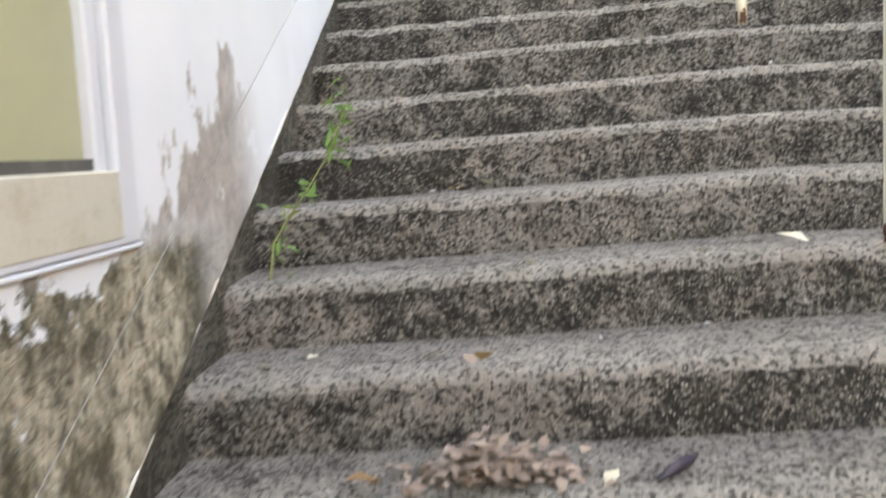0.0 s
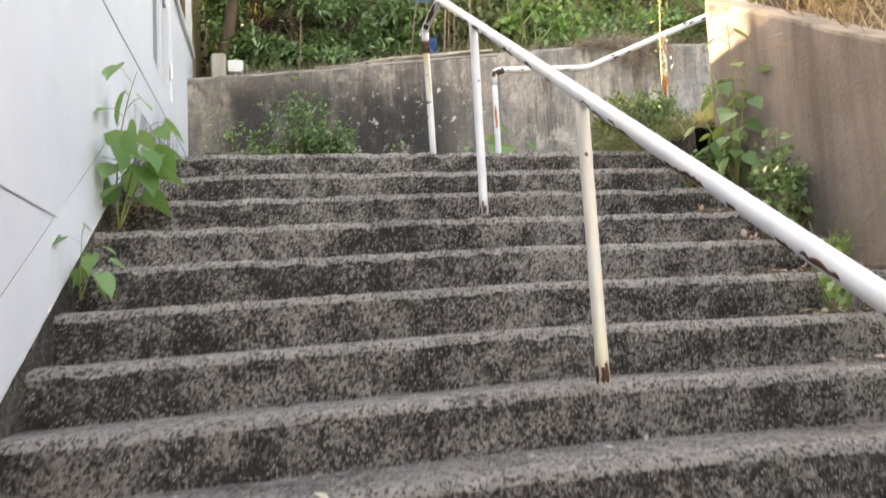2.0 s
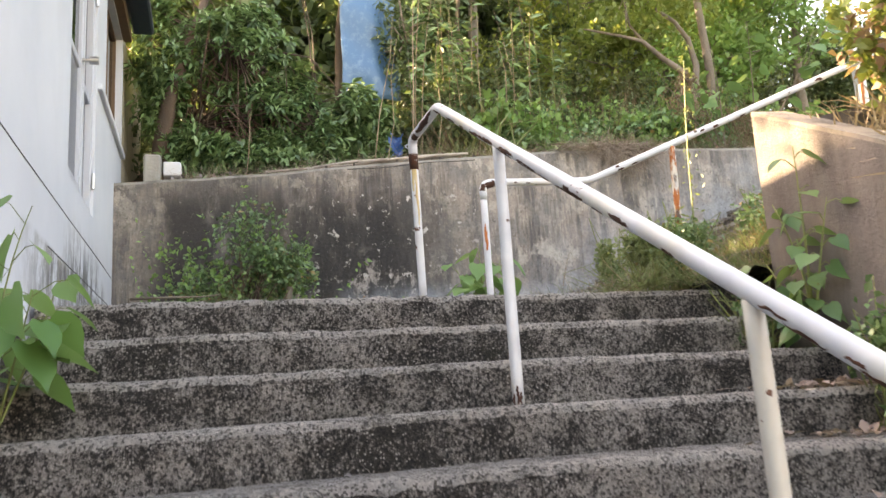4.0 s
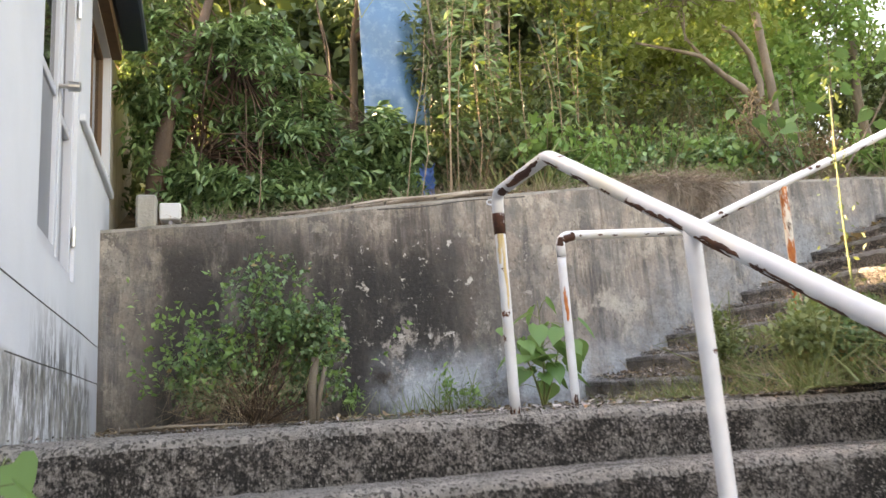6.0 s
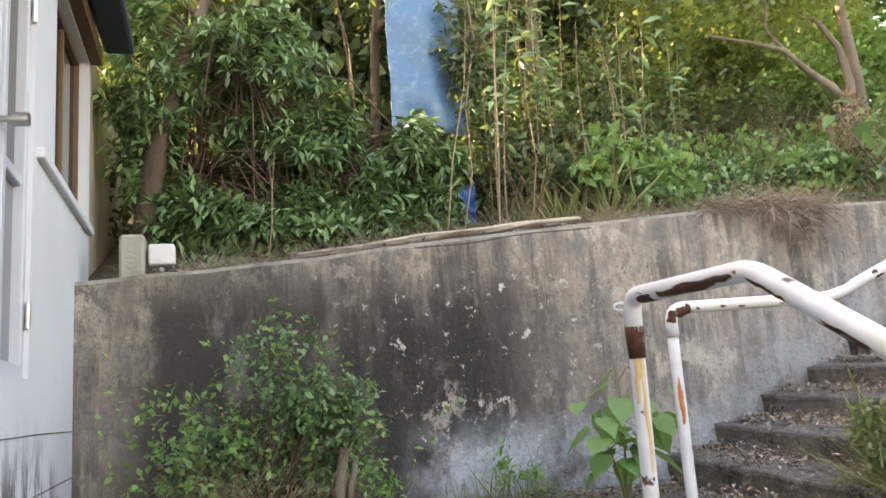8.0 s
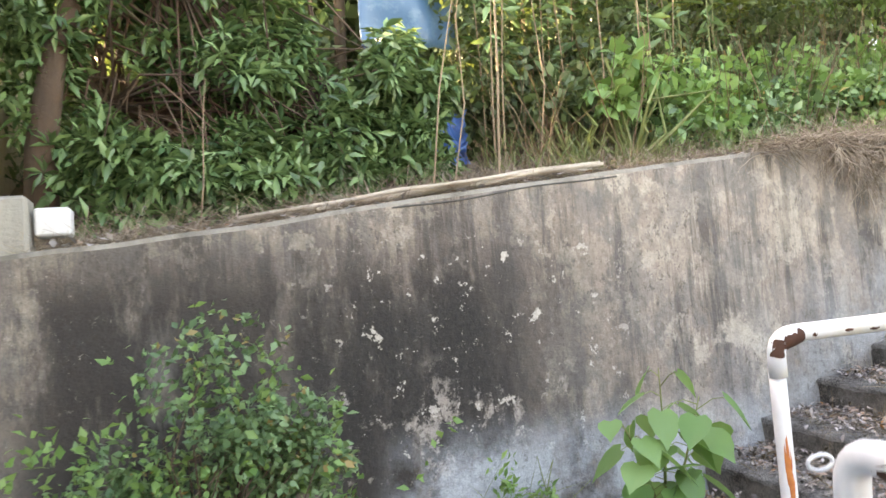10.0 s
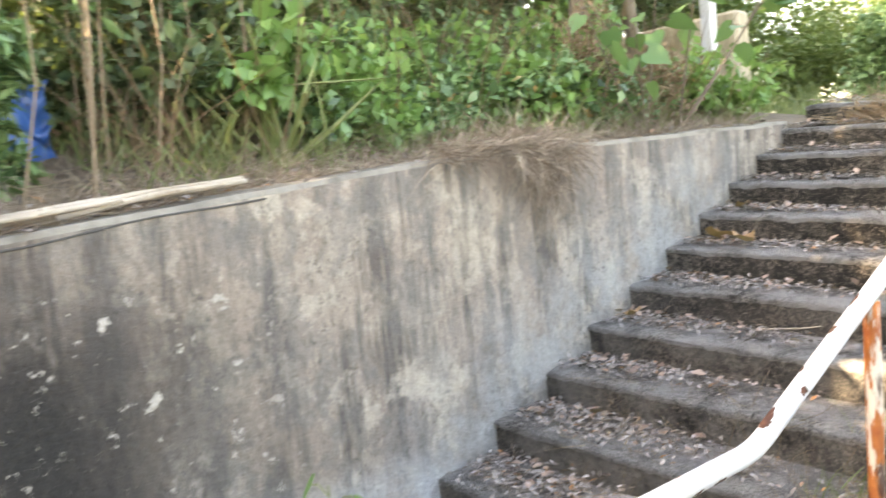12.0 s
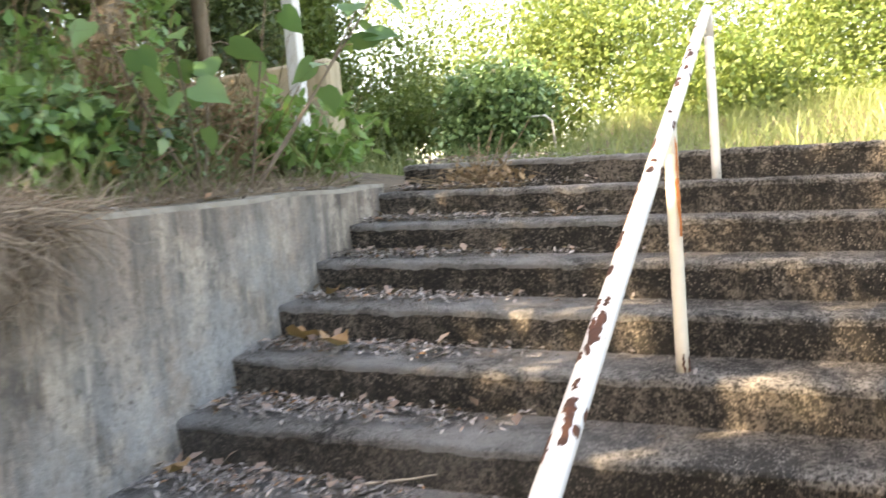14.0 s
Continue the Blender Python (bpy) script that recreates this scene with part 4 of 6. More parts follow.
# the opening is only dim inside; brown frame and dark pane are added
f2 = framed(house, "window", W2[0], W2[1], W2[2], W2[3], [4.42], [], 0.03, -0.05, 0.09, SOFFIT, "side opening given a brown frame, dark glass for its dim inside")
g2 = Soup()
g2.box((-0.08, W2[0] + 0.04, W2[2] + 0.04), (-0.074, W2[1] - 0.04, W2[3] - 0.04))
local_part("pane", g2, GLASS, f2)
g2 = Soup()
g2.box((-0.06, 3.5, 4.85), (0.03, 4.99, 4.896), 0, 0.006)
local_part("sill", g2, WHITE, f2, "white sill")


# ---- handrails ----
def bent(points, radius, cuts=5):
    """A pipe line with rounded bends."""
    pts = [Vector(p) for p in points]
    out = [pts[0]]
    for a, b, c in zip(pts, pts[1:], pts[2:]):
        p, q = b + (a - b).normalized() * radius, b + (c - b).normalized() * radius
        for i in range(cuts + 1):
            t = i / cuts
            out.append((p * (1 - t) + b * t) * (1 - t) + (b * (1 - t) + q * t) * t)
    return out + [pts[-1]]


def fine(pts, step=0.08):
    out = []
    for a, b in zip(pts, pts[1:]):
        n = max(1, int((b - a).length / step))
        out += [a.lerp(b, i / n) for i in range(n)]
    return out + [pts[-1]]


def pipe(name, pts, r, mat, parent, label=""):
    s = Soup()
    s.tube(fine(pts), r, 14)
    return part(name, s.mesh(name, mat, True), parent, label)


rail_1 = thing("handrail", (0.92, 3.4, LAND_Z - 7 * RISE1), "white-painted pipe handrail with flaking rust on the lower stairs", "handrail")
pipe("top_rail", bent([(0.93, 1.75, 1.884), (0.859, 5.395, 3.965), (0.852, 5.888, 3.985), (0.856, 5.898, 3.87)], 0.045), 0.0225, PIPE, rail_1, "flaking white paint over rust")
for x, y, z, xt, yt, top, mat in ((0.938, 2.13, LAND_Z - 11 * RISE1, 0.923, 2.13, 2.08, PIPE_RUSTY), (0.908, 3.364, LAND_Z - 7 * RISE1, 0.8985, 3.364, 2.79, PIPE_RUSTY), (0.878, 4.66, LAND_Z - 3 * RISE1, 0.8735, 4.66, 3.535, PIPE), (0.884, 5.972, LAND_Z + 0.003, 0.8555, 5.897, 3.88, PIPE)):
    p = pipe("post", [Vector((x, y, z)), Vector((xt, yt, top))], 0.02, mat, rail_1)
    s = Soup()
    s.tube([(x, y, z), (x, y, z + 0.02)], [0.031, 0.023], 12)
    part("rust_collar", s.mesh("rust_collar", RUST, True), p, "rusted collar at the foot")
s = Soup()
s.tube([(0.857, 5.9, 3.83), (0.855, 5.897, 3.89), (0.8545, 5.895, 3.91)], [0.0212, 0.0238, 0.0232], 14)
part("rust_patch", s.mesh("rust_patch", RUST, True), rail_1, "brown rust where paint has flaked off under the bend")
ring = [(0.845 + 0.02 * math.cos(a), 5.935, 3.965 + 0.01 * math.sin(a)) for a in np.linspace(0, 2 * math.pi, 13)]
s = Soup()
s.tube(ring, 0.003, 6, cap=False)
part("wire_loop", s.mesh("wire_loop", PIPE, True), rail_1, "small wire loop at the bend")

s = Soup()
s.tube([(0.9245, 2.13, 2.02), (0.9235, 2.13, 2.06)], [0.0213, 0.0225], 12)
part("rust_patch", s.mesh("rust_patch", ORANGE_RUST, True), rail_1, "dark rust at the joint of the lowest post")
rail_2 = thing("handrail", (1.57, 6.87, LAND_Z + 0.02), "white pipe handrail with rusty posts on the upper stairs", "handrail")
pipe("top_rail", bent([(1.53, 6.885, 3.95), (1.525, 6.88, 4.06), (2.25, 6.855, 4.075), (5.97, 6.79, 5.64), (5.97, 6.79, 5.5)], 0.06), 0.024, PIPE, rail_2, "flaking white paint over rust")
for x, y, z, xt, top, mat in ((1.535, 6.9, LAND_Z + 0.02, 1.53, 3.96, PIPE), (2.86, 6.85, 3.44, 2.88, 4.32, ORANGE_RUST), (4.47, 6.83, 4.215, 4.51, 5.01, PIPE_RUSTY), (5.95, 6.80, 4.825, 5.97, 5.55, PIPE)):
    p = pipe("post", [Vector((x, y, z)), Vector((xt, y - 0.01, top))], 0.022, mat, rail_2)
    s = Soup()
    s.tube([(x, y, z), (x, y, z + 0.02)], [0.032, 0.025], 12)
    part("rust_collar", s.mesh("rust_collar", RUST, True), p, "rusted collar at the foot")


def rust_flake(parent, a, b, radius, turn, wide, seed, mat=RUST):
    """A ragged patch of bare rust lying on one side of a pipe from a to b."""
    r = random.Random(seed)
    a, b = Vector(a), Vector(b)
    d = (b - a).normalized()
    u = d.cross(Vector((0, 0, 1)) if abs(d.z) < 0.95 else Vector((0, -1, 0))).normalized()
    w = u.cross(d)
    s = Soup()
    n, k = 8, 5
    for i in range(n + 1):
        p = a.lerp(b, i / n)
        half = wide * (0.25 + 0.75 * math.sin(math.pi * (i + 0.5) / (n + 1)) ** 0.6) * r.uniform(0.6, 1.1)
        off = turn + r.uniform(-0.15, 0.15)
        for j in range(k):
            q = off + half * (2 * j / (k - 1) - 1)
            s.v.append(tuple(p + (radius + (0.0012 if 0 < j < k - 1 and 0 < i < n else -0.0004)) * (u * math.cos(q) + w * math.sin(q))))
    s.f = [(i * k + j, i * k + j + 1, (i + 1) * k + j + 1, (i + 1) * k + j) for i in range(n) for j in range(k - 1)]
    s.m = [0] * len(s.f)
    part("rust_flake", s.mesh("rust_flake", mat, True), parent)


fl = random.Random(5)
lo, hi = Vector((0.93, 1.75, 1.884)), Vector((0.859, 5.395, 3.965))
for k in range(46):
    t = fl.uniform(0.08, 0.98) if k < 28 else fl.uniform(0.55, 0.99)
    l = fl.uniform(0.008, 0.03)
    rust_flake(rail_1, lo.lerp(hi, t), lo.lerp(hi, min(1, t + l)), 0.0225, math.pi + fl.uniform(0.2, 1.2), fl.uniform(0.18, 0.45), k)
rust_flake(rail_1, (0.8575, 5.49, 3.969), (0.8535, 5.73, 3.979), 0.0225, math.pi + 0.75, 0.75, 91)
rust_flake(rail_1, (0.858, 5.43, 3.966), (0.856, 5.55, 3.971), 0.0225, math.pi + 0.3, 0.4, 92)
rust_flake(rail_1, (0.8535, 5.76, 3.98), (0.8525, 5.835, 3.983), 0.0225, math.pi + 1.2, 1.4, 93)
lo, hi = Vector((2.25, 6.855, 4.075)), Vector((5.97, 6.79, 5.64))
for k in range(46):
    t = fl.uniform(0.0, 0.97) if k > 20 else fl.uniform(0.1, 0.55)
    l = fl.uniform(0.006, 0.024)
    rust_flake(rail_2, lo.lerp(hi, t), lo.lerp(hi, min(1, t + l)), 0.024, math.pi / 2 + fl.uniform(-0.3, 1.5), fl.uniform(0.25, 0.65), 100 + k)
for k in range(14):
    t = fl.uniform(0.0, 0.97)
    rust_flake(rail_2, lo.lerp(hi, t), lo.lerp(hi, min(1, t + fl.uniform(0.006, 0.016))), 0.024, fl.uniform(-1.0, 0.5), fl.uniform(0.25, 0.6), 140 + k)
lo, hi = Vector((1.525, 6.88, 4.06)), Vector((2.25, 6.855, 4.075))
for k in range(7):
    t = 0.12 + 0.12 * k + fl.uniform(0, 0.05)
    rust_flake(rail_2, lo.lerp(hi, t), lo.lerp(hi, t + fl.uniform(0.015, 0.07)), 0.024, fl.uniform(-1.3, -0.2), fl.uniform(0.12, 0.35), 160 + k)
rust_flake(rail_2, (1.527, 6.883, 4.0), (1.5405, 6.88, 4.046), 0.0262, 2.2, 1.2, 170)
rust_flake(rail_2, (1.538, 6.88, 4.042), (1.60, 6.8775, 4.062), 0.0265, -0.5, 1.4, 171)
for k, (a, b, turn) in enumerate((((0.856, 5.898, 3.86), (0.8685, 5.932, 3.55), 1.7), ((0.856, 5.898, 3.86), (0.8615, 5.914, 3.72), 0.9), ((0.9255, 2.13, 1.97), (0.9335, 2.13, 1.5), 0.7), ((0.9255, 2.13, 1.97), (0.9295, 2.13, 1.7), 1.3))):
    rust_flake(rail_1, a, b, 0.0203, turn, 0.42, 200 + k, YELLOW_RUST)
for k, (x, xt, y, z0, z1, turn) in enumerate(((1.532, 1.531, 6.894, 3.62, 3.85, 1.3), (4.478, 4.507, 6.823, 4.65, 4.98, 1.2))):
    rust_flake(rail_2, (xt, y, z1), (x, y, z0), 0.0222, turn, 0.6, 220 + k, ORANGE_RUST)

# black rust where the paint has gone at the feet of the posts
for k, (rail, x, y, z, r) in enumerate(((rail_1, 0.938, 2.13, LAND_Z - 11 * RISE1, 0.02), (rail_1, 0.908, 3.364, LAND_Z - 7 * RISE1, 0.02), (rail_1, 0.878, 4.66, LAND_Z - 3 * RISE1, 0.02), (rail_1, 0.884, 5.972, LAND_Z + 0.003, 0.02), (rail_2, 1.535, 6.9, LAND_Z + 0.02, 0.022), (rail_2, 4.47, 6.83, 4.215, 0.022))):
    for i in range(3):
        rust_flake(rail, (x - 0.0008, y, z + fl.uniform(0.03, 0.075)), (x, y, z), r + 0.0006, 0.4 + 0.75 * i + fl.uniform(-0.2, 0.2), fl.uniform(0.25, 0.5), 300 + 3 * k + i)


# ---- plants on the slope ----
def on_ground(x, y):
    return (x, y, ground_height(x, y))


# the big evergreen with whorled leaves beside the house
big = thing("evergreen_shrub", on_ground(-0.5, 9.35), "large dark evergreen shrub with whorled glossy leaves", "shrub")
tips, outs = [], []
# the two lumps above z 7 are placed and thinned to dapple the upper steps
for c, r, n in (((-0.05, 9.5, 6.15), (1.2, 0.7, 0.95), 1500), ((0.5, 9.3, 5.4), (0.7, 0.4, 0.75), 800), ((-0.5, 9.4, 5.3), (0.5, 0.4, 0.65), 420), ((-0.1, 9.8, 7.6), (1.3, 1.0, 0.9), 230), ((-1.1, 9.9, 7.2), (0.9, 0.6, 0.75), 380), ((1.1, 9.15, 5.35), (0.42, 0.25, 0.5), 420), ((0.1, 9.1, 4.95), (0.75, 0.25, 0.35), 420), ((0.75, 9.05, 5.0), (0.5, 0.2, 0.35), 260), ((0.3, 8.98, 4.82), (0.9, 0.16, 0.28), 420), ((1.22, 9.1, 5.0), (0.3, 0.12, 0.3), 260)):
    p, o = lumpy(c, r, int(n * 0.5), 22, 0.45, -0.9, 0.62)
    tips.append(p), outs.append(o)
tips, outs = np.concatenate(tips), np.concatenate(outs)
s = Soup()
s.tube([(-0.62, 9.3, 4.6), (-0.6, 9.28, 5.1), (-0.52, 9.3, 5.6), (-0.3, 9.4, 6.3), (-0.1, 9.6, 7.2)], [0.085, 0.075, 0.06, 0.045, 0.02], 9)
s.tube([(-0.35, 9.55, 4.6), (0.0, 9.6, 5.3), (0.4, 9.6, 6.2)], [0.05, 0.035, 0.012], 7)
s.tube([(0.1, 9.6, 4.7), (0.4, 9.5, 5.4), (0.7, 9.5, 6.0)], [0.045, 0.03, 0.01], 7)
part("trunk", s.mesh("trunk", BARK_DARK, True), big, "dark brown trunk")
s = Soup()
for root, count in (((-0.3, 9.65, 5.4), 80), ((0.4, 9.65, 5.2), 80), ((0.0, 9.6, 6.2), 60), ((0.8, 9.4, 4.9), 30)):
    stems_to(s, root, tips, count, 0.010)
part("branching", s.mesh("branching", BARK_DARK), big, kind="stuff")
lp, lw = whorls(tips, outs, 10)
part("leaves", leaves("leaves", lp, lw, rng.uniform(0.075, 0.125, len(lp)), WHORL_LEAF, L_SHRUB, 0.12, 1.1), big, "glossy mid-green leaves")

# blue sheet hung between the trunks, a crumpled one on the ground below
def cloth(x0, x1, y, z0, z1, mat, deep, crumple, label):
    sh = Soup()
    for j in range(29):
        for i in range(13):
            u, w = i / 12, j / 28
            q = noise.noise(Vector((u * 2.5, w * 6, deep * 9)))
            fold = deep * math.sin(7 * u + 2.2 * w + 1.5 * q) + 0.5 * deep * math.sin(17 * w + 4 * u)
            sh.v.append((x0 + (x1 - x0) * u + crumple * q, y + fold + crumple * q, z0 + (z1 - z0) * w + crumple * 1.5 * noise.noise(Vector((u * 4, w * 3, 5)))))
    sh.f = [(j * 13 + i, j * 13 + i + 1, (j + 1) * 13 + i + 1, (j + 1) * 13 + i) for j in range(28) for i in range(12)]
    sh.m = [0] * len(sh.f)
    ob = single("plastic_sheet", sh.mesh("sheet", mat, True), label, "tarpaulin")
    mod = ob.modifiers.new("thick", "SOLIDIFY")
    mod.thickness = 0.006
    return ob


cloth(1.06, 1.63, 9.62, 5.72, 7.3, TARP, 0.035, 0.015, "faded blue plastic sheet hanging among the trees")
cloth(1.2, 1.58, 9.36, 4.96, 5.3, TARP_DEEP, 0.05, 0.05, "crumpled deep blue plastic sheet half hidden by leaves")

# white foam box and concrete block on the wall's end
bx = Soup()
bx.box((-0.535, 8.62, 4.608), (-0.40, 8.74, 4.722), 0, 0.008)
single("foam_box", bx.mesh("foam_box", STYRO), "small white foam box on the wall top", "box")
bx = Soup()
bx.box((-0.68, 8.58, 4.50), (-0.55, 8.74, 4.77), 0, 0.015)
single("concrete_block", bx.mesh("concrete_block", BLOCK), "rough grey concrete block standing on the wall", "concrete block")


def tree(name, base, limbs, crowns, per, size, shape, mat, label, bark=BARK, jitter=0.07):
    e = thing(name, base, label, "tree")
    s = Soup()
    for pts, r0, r1 in limbs:
        n = len(pts)
        s.tube(fine([Vector(p) for p in pts], 0.3), [r0 + (r1 - r0) * i / max(1, len(fine([Vector(p) for p in pts], 0.3)) - 1) for i in range(len(fine([Vector(p) for p in pts], 0.3)))], 9)
    part("trunk", s.mesh("trunk", bark, True), e)
    tips, outs = [], []
    s = Soup()
    for c, r, n in crowns:
        p, o = lumpy(c, r, n, 12, 0.3, -0.9)
        tips.append(p), outs.append(o)
        stems_to(s, c, p, 14, 0.012, 0.15)
    part("branching", s.mesh("branching", bark), e, kind="stuff")
    lp, lw = rosettes(np.concatenate(tips), np.concatenate(outs), per, 0.8, jitter)
    part("crown", leaves("crown", lp, lw, rng.uniform(0.6, 1.2, len(lp)) * size, shape, mat, 0.2), e)
    return e


tree("maple_tree", on_ground(4.75, 9.35), [
    ([(4.75, 9.35, 5.1), (4.72, 9.3, 5.55), (4.70, 9.25, 5.85), (4.78, 9.3, 6.1), (4.72, 9.3, 6.4), (4.62, 9.35, 6.62), (4.25, 9.5, 7.0)], 0.055, 0.015),
    ([(4.70, 9.25, 5.85), (4.52, 9.22, 6.02), (4.33, 9.2, 6.12), (4.12, 9.2, 6.3), (3.9, 9.2, 6.34), (3.5, 9.25, 6.42)], 0.04, 0.01),
    ([(4.12, 9.2, 6.3), (4.02, 9.25, 6.5), (4.0, 9.3, 6.95)], 0.018, 0.007)],
    [((3.6, 9.6, 7.2), (1.5, 0.9, 0.7), 320), ((4.9, 9.8, 7.6), (1.6, 1.0, 0.8), 320), ((3.2, 10.2, 6.5), (0.9, 0.6, 0.4), 120), ((3.9, 9.0, 6.75), (0.9, 0.35, 0.3), 110)], 9, 0.075, OVAL, L_YELLOW, "crooked grey-barked tree with small yellow-green leaves")
tree("tree", on_ground(3.3, 12.2), [([(3.3, 12.2, 5.8), (3.25, 12.2, 7.4), (3.4, 12.3, 9.5)], 0.11, 0.04), ([(3.25, 12.2, 7.4), (2.4, 12.3, 8.6)], 0.05, 0.02)],
    [((3.2, 12.2, 8.8), (2.3, 1.6, 1.6), 500), ((1.9, 12.6, 7.6), (1.2, 0.8, 0.9), 220)], 10, 0.12, OVAL, L_MID, "slender tree with a loose green crown")
tree("tree", on_ground(0.5, 12.8), [([(0.5, 12.8, 6.0), (0.6, 12.8, 8.0), (0.4, 12.9, 10.0)], 0.12, 0.04)],
    [((0.4, 12.9, 9.0), (2.4, 1.6, 1.8), 560), ((-1.2, 12.2, 7.2), (1.3, 0.9, 1.0), 240)], 10, 0.12, OVAL, L_YELLOW, "slope tree with sunlit yellow-green crown")
tree("tree", on_ground(6.0, 12.0), [([(6.0, 12.0, 5.2), (6.1, 12.0, 7.0), (5.9, 12.1, 9.2)], 0.10, 0.03)],
    [((6.0, 12.0, 8.4), (2.0, 1.5, 1.6), 460), ((5.0, 11.4, 7.0), (1.1, 0.9, 0.8), 200)], 10, 0.11, OVAL, L_YELLOW, "thin tree with bright loose crown")
tree("tree", on_ground(1.9, 10.6), [([(1.9, 10.6, 5.3), (1.95, 10.6, 6.8), (1.8, 10.7, 8.6)], 0.05, 0.02), ([(2.5, 10.4, 5.3), (2.5, 10.4, 7.0), (2.7, 10.5, 8.4)], 0.04, 0.015)],
    [((2.0, 10.6, 7.6), (1.2, 0.8, 1.0), 300), ((2.6, 10.2, 6.2), (0.9, 0.6, 0.7), 240), ((1.66, 9.45, 6.2), (0.22, 0.14, 0.7), 110)], 9, 0.09, LANCE, L_MID, "young twin-stemmed tree with narrow leaves")

tree("tree", on_ground(7.2, 10.6), [([(7.2, 10.6, 5.0), (7.1, 10.6, 6.6), (7.3, 10.6, 8.6)], 0.08, 0.03)],
    [((6.6, 10.4, 7.6), (1.3, 0.9, 1.0), 380), ((5.6, 10.2, 6.6), (0.9, 0.5, 0.7), 260), ((7.4, 10.6, 8.9), (1.5, 1.0, 1.0), 320)], 10, 0.09, OVAL, L_BRIGHT, "leafy tree above the terrace steps")

# clumped crowns set above the view to break the sun into dapples
tree("tree", on_ground(1.2, 11.2), [([(1.2, 11.2, 5.5), (1.25, 11.1, 7.2), (1.5, 10.8, 9.0)], 0.05, 0.03), ([(1.25, 11.1, 7.2), (2.2, 10.2, 8.2)], 0.035, 0.015)],
    [((1.6, 10.0, 8.1), (1.5, 1.0, 0.8), 11), ((2.9, 9.7, 7.6), (1.3, 0.8, 0.6), 18), ((-0.5, 11.0, 9.0), (1.3, 1.0, 0.9), 20), ((-2.1, 11.0, 8.6), (1.1, 0.8, 0.9), 26), ((-0.8, 10.5, 7.8), (0.8, 0.5, 0.6), 22), ((3.6, 9.3, 8.3), (1.4, 0.9, 0.6), 26)], 70, 0.11, OVAL, L_MID, "spreading tree, its unseen canopy added to dapple the upper steps", BARK_DARK, 0.12)

# added out of sight: its crown keeps the sun off the side wall
tree("tree", on_ground(-5.2, 11.0), [([(-5.2, 11.0, 4.6), (-5.1, 10.9, 7.0), (-5.0, 10.7, 9.0)], 0.11, 0.04)],
    [((-5.0, 10.7, 9.7), (1.5, 1.0, 1.4), 70), ((-6.4, 11.2, 9.6), (1.3, 1.0, 1.2), 40)], 60, 0.12, OVAL, L_MID, "unseen leafy tree added behind the house to shade the side wall", BARK, 0.14)

# standing dry stalks
for x, xt, y, h, r in ((1.18, 1.42, 8.8, 1.5, 0.0045), (1.29, 1.45, 8.82, 1.25, 0.004), (1.52, 1.62, 8.8, 1.7, 0.007), (1.76, 1.86, 8.85, 1.4, 0.0035), (0.1, 0.16, 8.75, 0.7, 0.004), (2.2, 2.3, 9.0, 1.5, 0.005), (2.62, 2.5, 9.1, 1.3, 0.005)):
    z = ground_height(x, y)
    s = Soup()
    bend = rng.normal(0, 0.02)
    s.tube([(x, y, z), (x + (xt - x) * 0.4 + bend, y, z + h * 0.35), (x + (xt - x) * 0.7 - bend, y + 0.01, z + h * 0.7), (xt, y + 0.03, z + h)], [r, r * 0.9, r * 0.7, r * 0.3], 6)
    single("dry_stalk", s.mesh("dry_stalk", STALK), "tall dry brown stalk standing on the slope", "stalk", "dry stalks")

# slender canes with narrow paired leaves and bare brown shoots between them
for k in range(26):
    x, y = rng.uniform(1.65, 3.3), rng.uniform(9.15, 9.9)
    z, h = ground_height(x, y), rng.uniform(1.1, 2.5)
    e = thing("cane", (x, y, z), "slender cane with narrow paired leaves on the slope", "shrub", "canes on the slope")
    lean = rng.normal(0, 0.14, 2)
    line = [Vector((x + lean[0] * q * q, y + lean[1] * q * q - 0.1 * q, z + h * q)) for q in np.linspace(0, 1, 10)]
    st = Soup()
    st.tube(line, [0.006 * (1 - 0.7 * q) for q in np.linspace(0, 1, 10)], 5)
    part("stem", st.mesh("stem", STALK if k % 3 else STEM), e)
    m_ = int(34 * h / 2)
    at = rng.uniform(0.3, 1.0, m_)
    lp = [tuple(line[min(8, int(q * 9))].lerp(line[min(8, int(q * 9)) + 1], q * 9 - min(8, int(q * 9)))) for q in at]
    lw = np.stack([rng.choice([-1, 1], m_) * rng.uniform(0.5, 1, m_), rng.normal(-0.3, 0.4, m_), rng.normal(0.0, 0.35, m_)], 1)
    part("leaves", leaves("leaves", lp, lw, rng.uniform(0.07, 0.16, m_), WHORL_LEAF, L_SHRUB if k % 2 else L_WEED, 0.1), e)

# undergrowth of the slope
undergrowth = [(1.9, 5.6, 8.85, 9.3, L_WEED, OVAL, 0.045, 13, 0.35), (2.4, 5.7, 8.85, 9.3, L_SHRUB, OVAL, 0.095, 14, 0.4), (1.6, 3.2, 9.4, 10.2, L_MID, OVAL, 0.07, 22, 1.0), (2.2, 5.6, 9.2, 10.6, L_WEED, LANCE, 0.075, 22, 0.75), (3.0, 6.3, 9.6, 11.5, L_MID, OVAL, 0.08, 24, 1.0), (-1.0, 2.0, 10.2, 11.8, L_MID, LANCE, 0.12, 24, 1.0), (2.0, 6.0, 10.6, 12.0, L_YELLOW, OVAL, 0.08, 24, 1.0), (2.6, 5.4, 8.9, 9.6, L_BRIGHT, OVAL, 0.085, 12, 0.5)]
